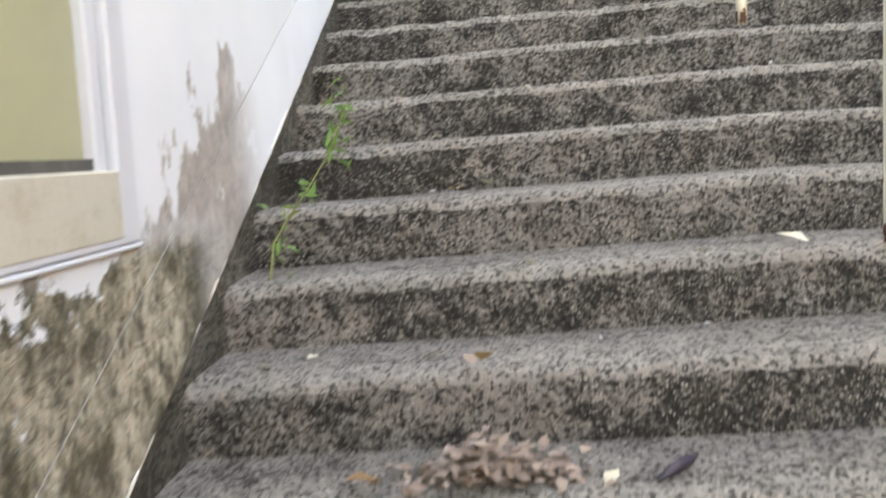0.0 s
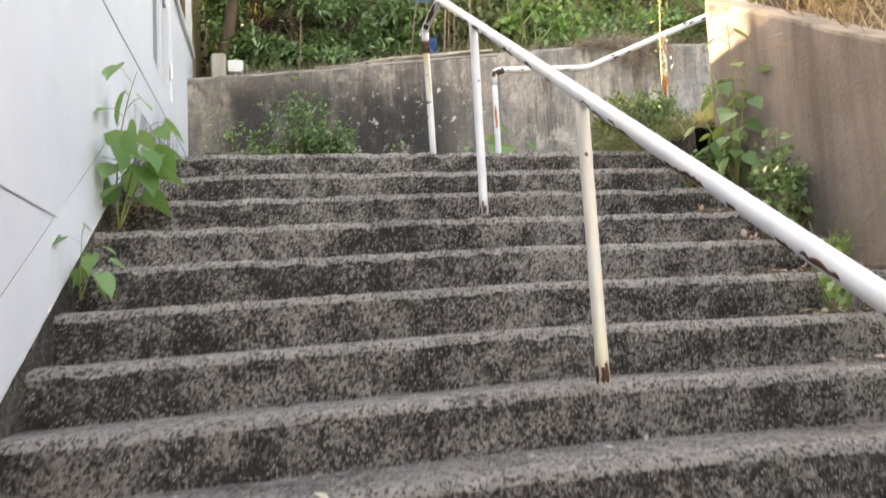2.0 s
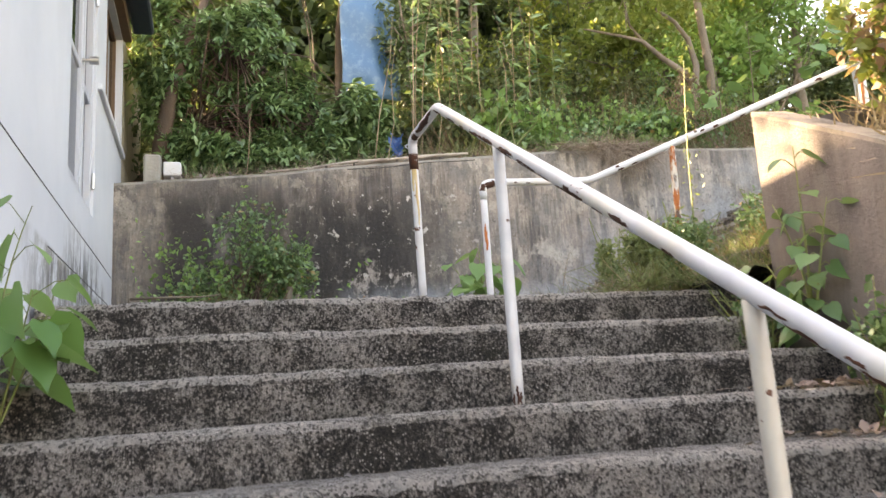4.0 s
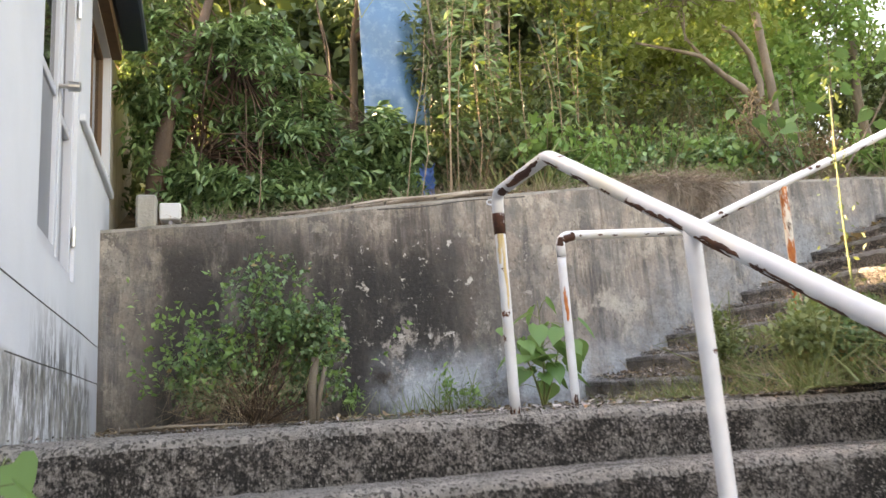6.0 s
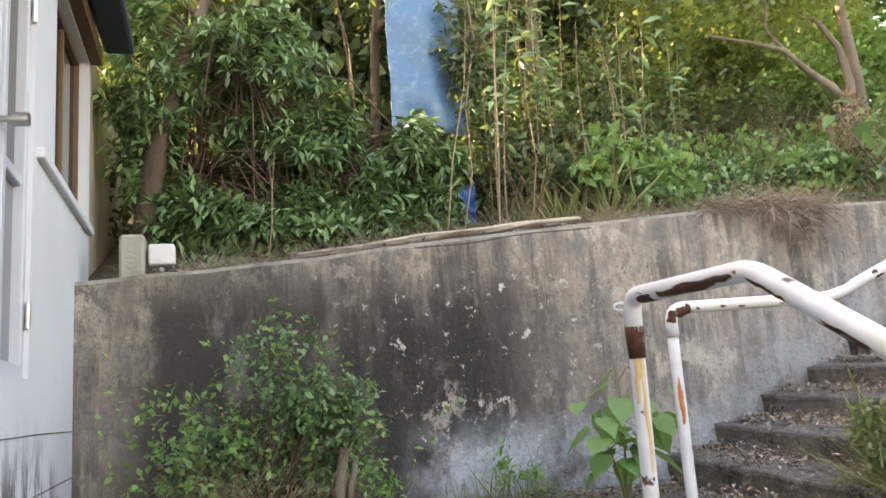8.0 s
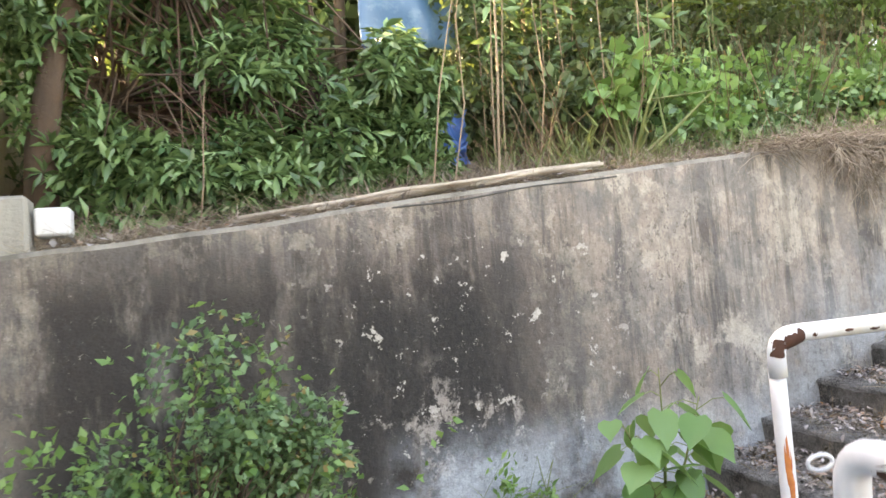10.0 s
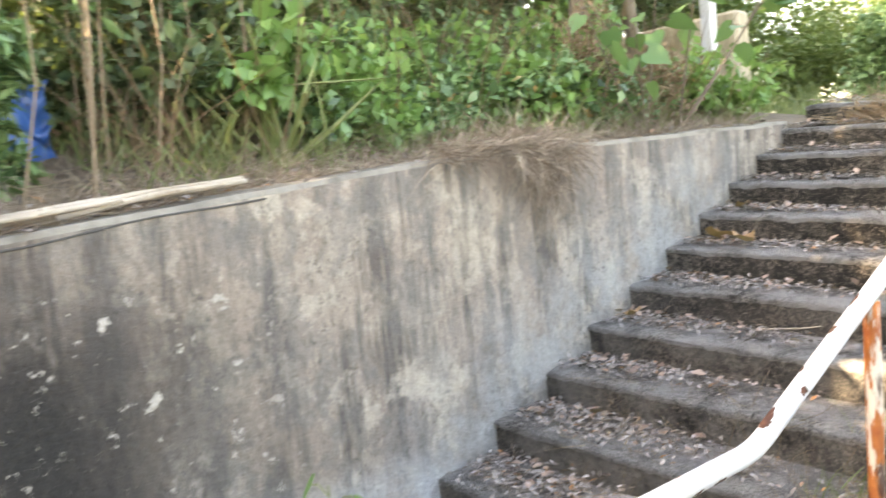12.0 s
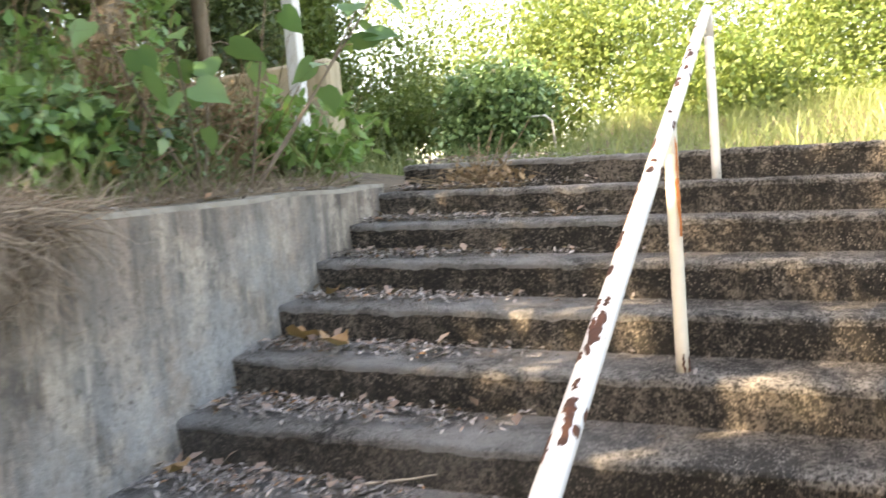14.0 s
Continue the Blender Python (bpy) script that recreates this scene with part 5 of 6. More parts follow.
for x0, x1, y0, y1, mat, shape, size, clumps, tall in undergrowth:
    tips, outs = [], []
    for c in range(clumps):
        x, y = rng.uniform(x0, x1), rng.uniform(y0, y1)
        h = rng.uniform(0.3, 0.8) * tall
        p, o = lumpy((x, y, ground_height(x, y) + h * 0.8), (rng.uniform(0.22, 0.55), rng.uniform(0.2, 0.4), h), 70 if size < 0.09 else 34, 8, 0.4)
        tips.append(p), outs.append(o)
    lp, lw = rosettes(np.concatenate(tips), np.concatenate(outs), 9 if size < 0.085 else 6, 0.8, 0.045)
    single("undergrowth", leaves("undergrowth", lp, lw, rng.uniform(0.45, 1.1, len(lp)) * size, shape, mat, 0.25), "tangled green undergrowth covering the slope", "undergrowth", kind="stuff")

n = 1600
pos = np.stack([rng.uniform(1.7, 6.0, n), 8.85 + np.abs(rng.normal(0, 0.8, n)), np.zeros(n)], 1)
pos[:, 2] = [ground_height(a, b) for a, b in pos[:, :2]]
way = np.stack([rng.normal(0, 0.35, n), rng.normal(0, 0.35, n), np.abs(rng.normal(1, 0.3, n))], 1)
single("dead_stems", leaves("dead_stems", pos, way, rng.uniform(0.2, 0.95, n), STEMLET, L_STALKY), "thin dead stems standing in the undergrowth", "undergrowth", kind="stuff")

# woods behind
for cx, cy, cz, rx, ry, rz, mat in ((-4.5, 16.0, 8.0, 5.0, 2.5, 3.0, L_YELLOW), (1.0, 17.5, 10.0, 5.0, 2.5, 5.0, L_YELLOW), (6.5, 17.0, 8.5, 5.0, 2.5, 4.5, L_YELLOW), (3.5, 14.6, 7.2, 4.5, 1.2, 2.2, L_MID), (-1.5, 14.4, 7.0, 3.5, 1.2, 2.2, L_MID), (0.8, 13.0, 7.6, 3.2, 0.9, 2.1, L_MID), (4.6, 13.4, 7.6, 2.6, 0.9, 2.1, L_MID), (8.4, 15.0, 9.0, 2.4, 1.2, 2.0, L_YELLOW)):
    p, o = lumpy((cx, cy, cz), (rx, ry, rz), 1500, 40, 0.3, -0.95)
    lp, lw = rosettes(p, o, 8, 0.8, 0.2)
    single("woods", leaves("woods", lp, lw, rng.uniform(0.14, 0.3, len(lp)), OVAL, mat, 0.2), "sunlit leafy woods behind the slope", "woods", kind="stuff")

# distinct shrubs on the slope
shrub("young_shrub", on_ground(2.35, 8.95), (0.26, 0.18, 0.26), 30, 7, 0.115, OVAL, L_BRIGHT, "young shrub with fresh light-green drooping leaves", stems=16, lift=0.45, droop=0.5)
shrub("silvery_shrub", on_ground(2.1, 9.1), (0.3, 0.2, 0.3), 40, 8, 0.08, OVAL, L_MID, "low dark green shrub at the wall edge", lift=0.3)
shrub("ivy_clump", on_ground(4.0, 8.85), (0.4, 0.2, 0.22), 70, 6, 0.06, OVAL, L_WEED, "low green creeper on the wall top", lift=0.25, droop=0.2)
shrub("ivy_clump", on_ground(5.55, 8.75), (0.42, 0.3, 0.34), 110, 6, 0.08, OVAL, L_BRIGHT, "dense green creeper at the wall's end", lift=0.3, droop=0.3)
shrub("dry_bush", on_ground(4.35, 8.95), (0.34, 0.25, 0.6), 170, 5, 0.045, LANCE, L_TWIG, "brown dried-up bush tangled with vines", stem=STALK, stems=60, r0=0.008, lift=0.4)
shrub("dry_bush", on_ground(5.0, 8.95), (0.5, 0.25, 0.36), 170, 5, 0.045, LANCE, L_TWIG, "brown dried-up bush tangled with vines", stem=STALK, stems=60, r0=0.007, lift=0.25)


def big_leaf_plant(name, base, tops, count, size, label, mat=L_BIG, r0=0.009, out=(0, -0.5, 0), stem=STEM, low=0.25):
    """Stems with large heart-shaped leaves on stalks set along them; every leaf is a part."""
    e = thing(name, base, label, "plant")
    for n, top in enumerate(tops):
        b, t = Vector(base), Vector(top)
        bow = Vector(rng.normal(0, 0.04, 3)) * (t - b).length
        mid = b.lerp(t, 0.5) + bow
        s = Soup()
        line = [(b * (1 - q) + mid * q) * (1 - q) + (mid * (1 - q) + t * q) * q for q in np.linspace(0, 1, 9)]
        s.tube(line, [r0 * (1 - 0.75 * q) for q in np.linspace(0, 1, 9)], 6)
        st = part("stem", s.mesh("stem", stem, True), e)
        for k in range(count):
            q = low + (1 - low) * (k + rng.uniform(0, 0.6)) / count
            i = min(7, int(q * 8))
            p = line[i].lerp(line[i + 1], min(1, q * 8 - i))
            turn = 2.4 * k + rng.uniform(-0.5, 0.5) + n
            d = Vector((math.cos(turn), math.sin(turn), 0)) + Vector(out)
            d.normalize()
            reach = size * rng.uniform(0.35, 0.8)
            f = p + d * reach + Vector((0, 0, reach * rng.uniform(0.0, 0.5)))
            s = Soup()
            s.tube([p, p.lerp(f, 0.6) + Vector((0, 0, 0.015)), f], [r0 * 0.3, r0 * 0.25, r0 * 0.2], 4)
            part("leaf_stalk", s.mesh("leaf_stalk", stem), e)
            w = d * 0.8 + Vector((0, 0, -rng.uniform(0.3, 0.9)))
            part("leaf", leaves("leaf", [tuple(f)], [tuple(w)], [size * rng.uniform(0.65, 1.1) * (1 - 0.35 * max(0, q - 0.7))], HEART, mat, 0.0, 1.3), e)
    return e


b = on_ground(4.6, 8.74)
big_leaf_plant("broadleaf_sapling", b, [(4.15, 8.45, b[2] + 0.6), (4.4, 8.45, b[2] + 0.95), (3.85, 8.55, b[2] + 0.75)], 5, 0.15, "sapling with large heart-shaped leaves leaning over the wall", stem=BARK, low=0.4)
b = on_ground(4.95, 8.75)
big_leaf_plant("broadleaf_sapling", b, [(5.35, 8.2, b[2] + 1.05), (4.75, 8.35, b[2] + 1.2), (5.6, 8.0, b[2] + 1.35)], 7, 0.155, "sapling with large heart-shaped leaves leaning over the wall", stem=BARK, low=0.4)

# grey trunk, white post and far wall beside the terrace
s = Soup()
s.tube([(5.12, 9.6, 5.1), (5.14, 9.6, 6.2), (5.1, 9.65, 7.5)], [0.05, 0.047, 0.04], 10)
single("tree_stump", s.mesh("tree_trunk", BARK, True), "pale grey trunk behind the creepers", "tree trunk")
s = Soup()
s.box((7.45, 9.97, 4.9), (7.56, 10.08, 8.5), 0, 0.01)
single("white_post", s.mesh("white_post", POST_GREY), "tall white-painted post behind the bushes", "post")
s = Soup()
s.box((8.4, 10.25, 4.8), (8.65, 11.9, 6.25), 0, 0.03)
single("garden_wall", s.mesh("garden_wall", BEIGE), "beige wall beyond the bushes", "wall")

# bamboo sticks lying on the wall
for k in range(22):
    x = rng.uniform(0.15, 1.35)
    l = min(rng.uniform(0.6, 1.5), 1.95 - x)
    y = 8.55 + rng.uniform(0, 0.34)
    a = float(np.clip(rng.normal(-0.05, 0.22), -0.35, 0.35))
    a = max(a, (8.53 - y) / l)
    z0 = max(wall_top(x), ground_height(x, 8.72)) + 0.03 + 0.012 * (k % 3)
    z1 = max(wall_top(x + l), ground_height(x + l, 8.72)) + 0.03 + rng.uniform(0, 0.025)
    s = Soup()
    s.tube([(x, y, z0), (x + l * 0.5, y + a * l * 0.5, (z0 + z1) / 2 + 0.012), (x + l, y + a * l, z1)], [rng.uniform(0.008, 0.014), 0.011, 0.006], 7)
    single("bamboo_stick", s.mesh("bamboo_stick", STICK, True), "pale weathered stick lying on the wall top", "stick", "sticks on the wall")

# dry straw hanging over the wall
n = 2600
px = np.where(rng.uniform(0, 1, n) < 0.6, rng.normal(3.38, 0.15, n), rng.uniform(2.75, 3.6, n))
pos = np.stack([px, rng.uniform(8.44, 8.7, n), np.interp(px, [2.6, 3.9], [4.84, 4.9]) + rng.uniform(-0.02, 0.05, n)], 1)
front = rng.uniform(0, 1, n) < 0.6
pos[front, 1] = rng.uniform(8.44, 8.49, front.sum())
pos[front, 2] -= np.abs(rng.normal(0, 0.13, front.sum())) * np.exp(-((px[front] - 3.42) / 0.16) ** 2)
way = np.stack([rng.normal(0.25, 0.75, n), rng.normal(-0.05, 0.12, n), np.where(np.abs(px - 3.4) < 0.25, rng.normal(-0.5, 0.4, n), rng.normal(0.0, 0.1, n))], 1)
way[~front, 2] = np.abs(way[~front, 2]) * 0.05
single("straw_tuft", leaves("straw", pos, way, rng.uniform(0.07, 0.28, n), TWINE, L_THATCH, 0.0), "tuft of dry straw spilling over the wall", "dry grass", kind="stuff")
# straw and dry grass strip along the wall's top
n = 11000
px = rng.uniform(-0.6, 5.7, n)
pos = np.stack([px, 8.56 + np.abs(rng.normal(0, 0.3, n)), np.zeros(n)], 1)
pos[:, 2] = [max(ground_height(a, b), wall_top(a) if b < 8.72 else 0) + 0.012 for a, b in pos[:, :2]]
way = np.stack([rng.normal(0, 0.8, n), rng.normal(-0.05, 0.4, n), np.abs(rng.normal(0.12, 0.25, n))], 1)
single("dry_grass", leaves("dry_grass", pos, way, rng.uniform(0.05, 0.24, n), HAIR, L_THATCH, 0.0), "strip of dry grass and stems along the wall top", "dry grass", kind="stuff")
n = 1500
px = rng.uniform(1.6, 5.7, n)
pos = np.stack([px, rng.uniform(8.7, 9.4, n), np.zeros(n)], 1)
pos[:, 2] = [ground_height(a, b) + 0.01 for a, b in pos[:, :2]]
way = np.stack([rng.normal(0, 0.4, n), rng.normal(-0.1, 0.4, n), np.abs(rng.normal(0.8, 0.3, n))], 1)
single("grass", leaves("grass", pos, way, rng.uniform(0.1, 0.32, n), NARROW, L_GRASS, 0.0), "green grass blades on the slope", "grass", kind="stuff")

# ---- plants on the landing and stairs ----
zl = LAND_Z + 0.05
e = shrub("landing_bush", (0.05, 8.1, zl), (0.62, 0.34, 0.56), 900, 8, 0.042, OVAL, L_WEED, "bushy weed growing at the foot of the wall", stem=BARK_DARK, stems=110, r0=0.005, lift=0.48, lumps=14, shell=0.2)
p, o = lumpy((-0.02, 8.0, zl + 0.16), (0.62, 0.3, 0.22), 1100, 14, 0.2)
p[:, 2] = np.maximum(p[:, 2], zl)
part("dead_tangle", leaves("dead_tangle", p, unit(1100) * (1, 0.6, 0.8), rng.uniform(0.06, 0.24, 1100), HAIR, L_STRAW), e, "tangle of dead brown twigs", "stuff")
tp = []
for k in range(46):
    x0, h, lean = rng.uniform(-0.62, 0.62), rng.uniform(0.6, 1.12), rng.normal(0, 0.16)
    q = np.sort(rng.uniform(0.35, 1.0, 16))
    tp.append(np.stack([x0 + lean * q, np.full(16, 7.95 + rng.normal(0, 0.08)), zl + h * q * (1 - 0.45 * abs(x0))], 1))
tp = np.concatenate(tp)
part("new_growth", leaves("new_growth", tp, unit(len(tp)) + (0, -0.2, 0.2), rng.uniform(0.025, 0.055, len(tp)), OVAL, L_BRIGHT), e, "taller fresh shoots", "stuff")
s = Soup()
s.tube([(0.35, 8.0, zl), (0.36, 7.99, zl + 0.22), (0.385, 7.98, zl + 0.38)], [0.026, 0.028, 0.024], 7)
s.tube([(0.38, 8.02, zl), (0.41, 8.0, zl + 0.2), (0.44, 7.99, zl + 0.33)], [0.016, 0.018, 0.012], 6)
single("wood_stub", s.mesh("wood_stub", BARK, True), "grey split wooden stub in the bush", "stump")
big_leaf_plant("broadleaf_weed", (1.82, 8.05, zl), [(1.80, 7.95, zl + 0.68), (1.97, 7.95, zl + 0.55), (1.62, 7.95, zl + 0.48)], 12, 0.17, "young plant with broad heart-shaped leaves by the wall", out=(0, -0.6, 0), mat=L_BIG_PALE)
for k, (x, y, h) in enumerate(((1.05, 8.3, 0.3), (1.2, 8.25, 0.38), (1.35, 8.2, 0.3), (1.5, 8.3, 0.25), (0.9, 8.3, 0.22))):
    n = 26
    pos = np.stack([rng.normal(x, 0.05, n), rng.normal(y, 0.03, n), np.full(n, zl)], 1)
    way = np.stack([rng.normal(0, 0.3, n), rng.normal(-0.1, 0.3, n), np.full(n, 1.0)], 1)
    single("grass_tuft", leaves("grass_tuft", pos, way, rng.uniform(0.3, 0.8, n) * h, NARROW, L_GRASS), "small green grass tuft at the wall foot", "grass", "grass tufts")

# overgrown start of the upper flight
n = 3800
pos = np.stack([rng.normal(2.55, 0.36, n), rng.uniform(5.42, 7.15, n), np.zeros(n)], 1)


def stair_2_z(x, y):
    j = math.floor((x - NOSE_X) / RUN2)
    return LAND_Z + 0.03 if j < 0 else FIRST_Z + RISE2 * min(j, 11) - 0.055 * (WALL_Y - y)


def stair_1_z(y):
    return LAND_Z if y > NOSE_Y else LAND_Z - RISE1 * math.ceil((NOSE_Y - y) / RUN1)


pos[:, 2] = [stair_2_z(a, b) for a, b in pos[:, :2]]
way = np.stack([rng.normal(-0.2, 0.6, n), rng.normal(-0.1, 0.6, n), np.abs(rng.normal(0.7, 0.4, n))], 1)
single("weeds", leaves("weeds", pos, way, rng.uniform(0.05, 0.17, n), NARROW, L_GRASS), "rank grass overgrowing the first upper steps", "weeds", kind="stuff")
way = np.stack([rng.normal(-0.2, 0.7, n), rng.normal(-0.1, 0.7, n), np.abs(rng.normal(0.4, 0.4, n))], 1)
single("weeds", leaves("dry_weeds", pos[::2] + rng.normal(0, 1, pos[::2].shape) * (0.05, 0.05, 0.002), way[::2], rng.uniform(0.06, 0.24, len(pos[::2])), THREAD, L_STRAW), "dry grass among the weeds on the steps", "weeds", kind="stuff")
for x, y, r, nn in ((2.25, 5.85, 0.26, 120), (2.6, 6.4, 0.28, 120), (1.98, 5.72, 0.16, 50), (2.9, 6.0, 0.32, 140), (2.35, 6.8, 0.18, 50)):
    shrub("weed_clump", (x, y, stair_2_z(x, y)), (r, r * 0.8, 0.19), nn + 60, 7, 0.034, OVAL, L_WEED if nn > 100 else L_GRASS, "green weed clump on the steps", "weed", lift=0.2, stems=30, r0=0.004)
# tall weed by the rusty post
s = Soup()
e = thing("tall_weed", (2.38, 5.9, 3.3), "tall thin yellow-green weed twining round the post", "weed")
path = [(2.38, 5.9, 3.3), (2.39, 5.9, 3.6), (2.4, 5.9, 3.9), (2.42, 5.9, 4.2), (2.45, 5.9, 4.5)]
s.tube(path, [0.006, 0.005, 0.004, 0.004, 0.002], 5)
part("stem", s.mesh("stem", STEM), e)
pp = np.repeat(np.array(path), 26, 0) + rng.normal(0, 1, (130, 3)) * (0.035, 0.035, 0.09)
part("leaves", leaves("leaves", pp, unit(130), rng.uniform(0.02, 0.05, 130), LANCE, L_GRASS), e)

# leafy weeds against the side wall
b = (2.36, 5.05, stair_1_z(5.05))
big_leaf_plant("wall_weed", b, [(2.37, 5.02, b[2] + 0.88), (2.37, 4.86, b[2] + 0.6), (2.36, 5.2, b[2] + 0.66), (2.36, 5.3, b[2] + 0.4)], 11, 0.115, "leafy weed climbing the side wall", out=(-0.35, -0.45, 0), low=0.12)
shrub("weed_clump", (2.34, 4.65, stair_1_z(4.65)), (0.14, 0.24, 0.26), 100, 6, 0.05, OVAL, L_SHRUB, "green weed clump at the foot of the side wall", "weed", stems=30, r0=0.004)
shrub("weed_clump", (2.28, 5.3, stair_1_z(5.3)), (0.2, 0.22, 0.14), 60, 6, 0.05, OVAL, L_WEED, "green weed clump at the foot of the side wall", "weed", stems=30, r0=0.004)
for x, y in ((2.1, 3.9), (2.2, 3.3), (2.3, 4.2)):
    shrub("small_weed", (x, y, stair_1_z(y)), (0.08, 0.08, 0.09), 14, 5, 0.05, OVAL, L_BRIGHT, "small weed rooted in the step", "weed", stems=8, r0=0.003)
# broad-leaved weed against the house
b = (-0.74, 4.85, stair_1_z(4.85))
big_leaf_plant("house_weed", b, [(-0.66, 4.85, b[2] + 0.72), (-0.60, 5.0, b[2] + 0.5), (-0.62, 4.72, b[2] + 0.42)], 8, 0.17, "broad-leaved weed growing between house and stairs", out=(0.35, -0.35, 0), mat=L_BIG_PALE, low=0.3, r0=0.006)
b = (-0.74, 4.17, stair_1_z(4.17))
big_leaf_plant("house_weed", b, [(-0.72, 4.12, b[2] + 0.26), (-0.7, 4.24, b[2] + 0.17)], 6, 0.095, "small broad-leaved weed at the stair edge", out=(0.4, -0.35, 0), mat=L_BIG_PALE, low=0.2, r0=0.004)
# feathery weed low on the stairs
e = thing("feathery_weed", (-0.60, 2.2, 1.18), "thin feathery weed leaning out of the stair joint", "weed")
s = Soup()
z = 1.17
path = [(-0.66, 2.2, z), (-0.645, 2.2, z + 0.10), (-0.60, 2.2, z + 0.165), (-0.54, 2.2, z + 0.245), (-0.47, 2.2, z + 0.35), (-0.435, 2.2, z + 0.45)]
s.tube(path, [0.004, 0.0035, 0.003, 0.0025, 0.002, 0.0015], 5)
part("stem", s.mesh("stem", STEM), e)
pp = np.concatenate([np.repeat(np.array(path[1:]), 7, 0), np.repeat(np.array(path[-2:]), 9, 0)]) + rng.normal(0, 1, (53, 3)) * (0.02, 0.02, 0.035)
part("leaves", leaves("leaves", pp, unit(53) + (0.1, 0, 0.3), rng.uniform(0.03, 0.065, 53), WHORL_LEAF, L_BRIGHT), e)

# ---- bank above the side wall ----
shrub("russet_bush", (3.3, 4.6, ground_height(3.3, 4.6)), (0.8, 0.7, 0.6), 300, 7, 0.08, OVAL, L_RED, "dried russet bush on the bank", stem=STALK, stems=50, lift=0.5)
shrub("bank_bush", (3.1, 5.0, ground_height(3.1, 5.0)), (0.5, 0.3, 0.5), 220, 7, 0.07, OVAL, L_YELLOW, "sunlit pale green bush on the bank", stems=40, lift=0.4)
shrub("bank_bush", (4.2, 3.4, ground_height(4.2, 3.4)), (1.2, 1.0, 0.9), 320, 7, 0.1, OVAL, L_MID, "green bush on the bank", stems=40, lift=0.8)
n = 1600
pos = np.stack([rng.uniform(2.6, 3.6, n), rng.uniform(2.0, 5.3, n), np.zeros(n)], 1)
pos[:, 2] = [ground_height(a, b) for a, b in pos[:, :2]]
way = np.stack([rng.normal(-0.3, 0.5, n), rng.normal(0, 0.5, n), np.abs(rng.normal(0.6, 0.4, n))], 1)
single("dry_grass", leaves("bank_grass", pos, way, rng.uniform(0.1, 0.35, n), BLADE, L_STRAW), "dry grass on the bank above the side wall", "dry grass", kind="stuff")

# ---- beyond the terrace ----
for n, (cx, cy, cz, rx, ry, rz, mat, cnt) in enumerate(((13.0, 12.5, 6.2, 2.2, 2.2, 1.6, L_FAR, 1400), (12.0, 9.95, 5.9, 0.95, 0.85, 0.8, L_SHRUB, 1200), (16.0, 9.0, 6.5, 3.5, 3.5, 2.4, L_FAR, 2200), (15.5, 5.0, 6.6, 3.0, 3.0, 2.6, L_FAR, 2200), (20.0, 12.0, 8.0, 5.0, 4.0, 4.0, L_FAR, 2200), (22.0, 5.0, 8.0, 4.0, 5.0, 4.0, L_FAR, 2200), (13.5, 7.3, 5.9, 1.6, 1.4, 1.0, L_FAR, 900), (11.0, 14.5, 7.5, 3.0, 2.0, 3.2, L_MID, 900), (14.0, 1.0, 6.8, 4.0, 3.0, 3.0, L_FAR, 1400), (9.6, 12.6, 7.4, 1.6, 1.0, 1.4, L_MID, 1100), (12.6, 13.4, 7.6, 2.2, 1.4, 2.0, L_FAR, 1500))):
    p, o = lumpy((cx, cy, cz), (rx, ry, rz), int(cnt * 1.5), 34, 0.5, -0.6, 0.75)
    p[:, 2] = np.maximum(p[:, 2], 5.0)
    lp, lw = rosettes(p, o, 9, 0.8, 0.12)
    single("far_bushes", leaves("far_bushes", lp, lw, rng.uniform(0.05, 0.115, len(lp)), OVAL, mat, 0.15), "sunlit green bushes beyond the terrace", "bushes", kind="stuff")
n = 16000
pos = np.stack([rng.uniform(7.4, 14, n), rng.uniform(3.0, 12, n), np.zeros(n)], 1)
pos[:, 2] = [ground_height(a, b) for a, b in pos[:, :2]]
way = np.stack([rng.normal(0, 0.4, n), rng.normal(0, 0.4, n), np.abs(rng.normal(0.9, 0.3, n))], 1)
single("grass", leaves("terrace_grass", pos, way, rng.uniform(0.1, 0.4, n), NARROW, L_GRASS), "bright grass beyond the terrace", "grass", kind="stuff")

# russet creeper at the foot of the topmost riser
shrub("russet_creeper", (5.98, 8.0, stair_2_z(5.98, 8.0)), (0.1, 0.4, 0.08), 60, 4, 0.045, OVAL, L_TWIG, "brown withered creeper along the top step", "creeper", stem=STALK, stems=40, r0=0.004, lift=0.07)
s = Soup()
s.tube([(11.6, 9.05, 5.4), (11.6, 9.07, 5.72), (11.6, 9.15, 5.8), (11.6, 9.4, 5.81)], 0.012, 8)
single("white_pipe", s.mesh("white_pipe", POST_GREY, True), "bent white pipe half hidden in the grass", "pipe")


# ---- fallen leaves ----
def litter(name, pts, size, mat, label):
    n = len(pts)
    way = np.stack([rng.normal(0, 1, n), rng.normal(0, 1, n), rng.normal(0.08, 0.18, n)], 1)
    return single(name, leaves(name, pts, way, rng.uniform(0.5, 1.2, n) * size, OVAL if size > 0.04 else LANCE, mat, 0.0, 2.2), label, "leaf litter", kind="stuff")


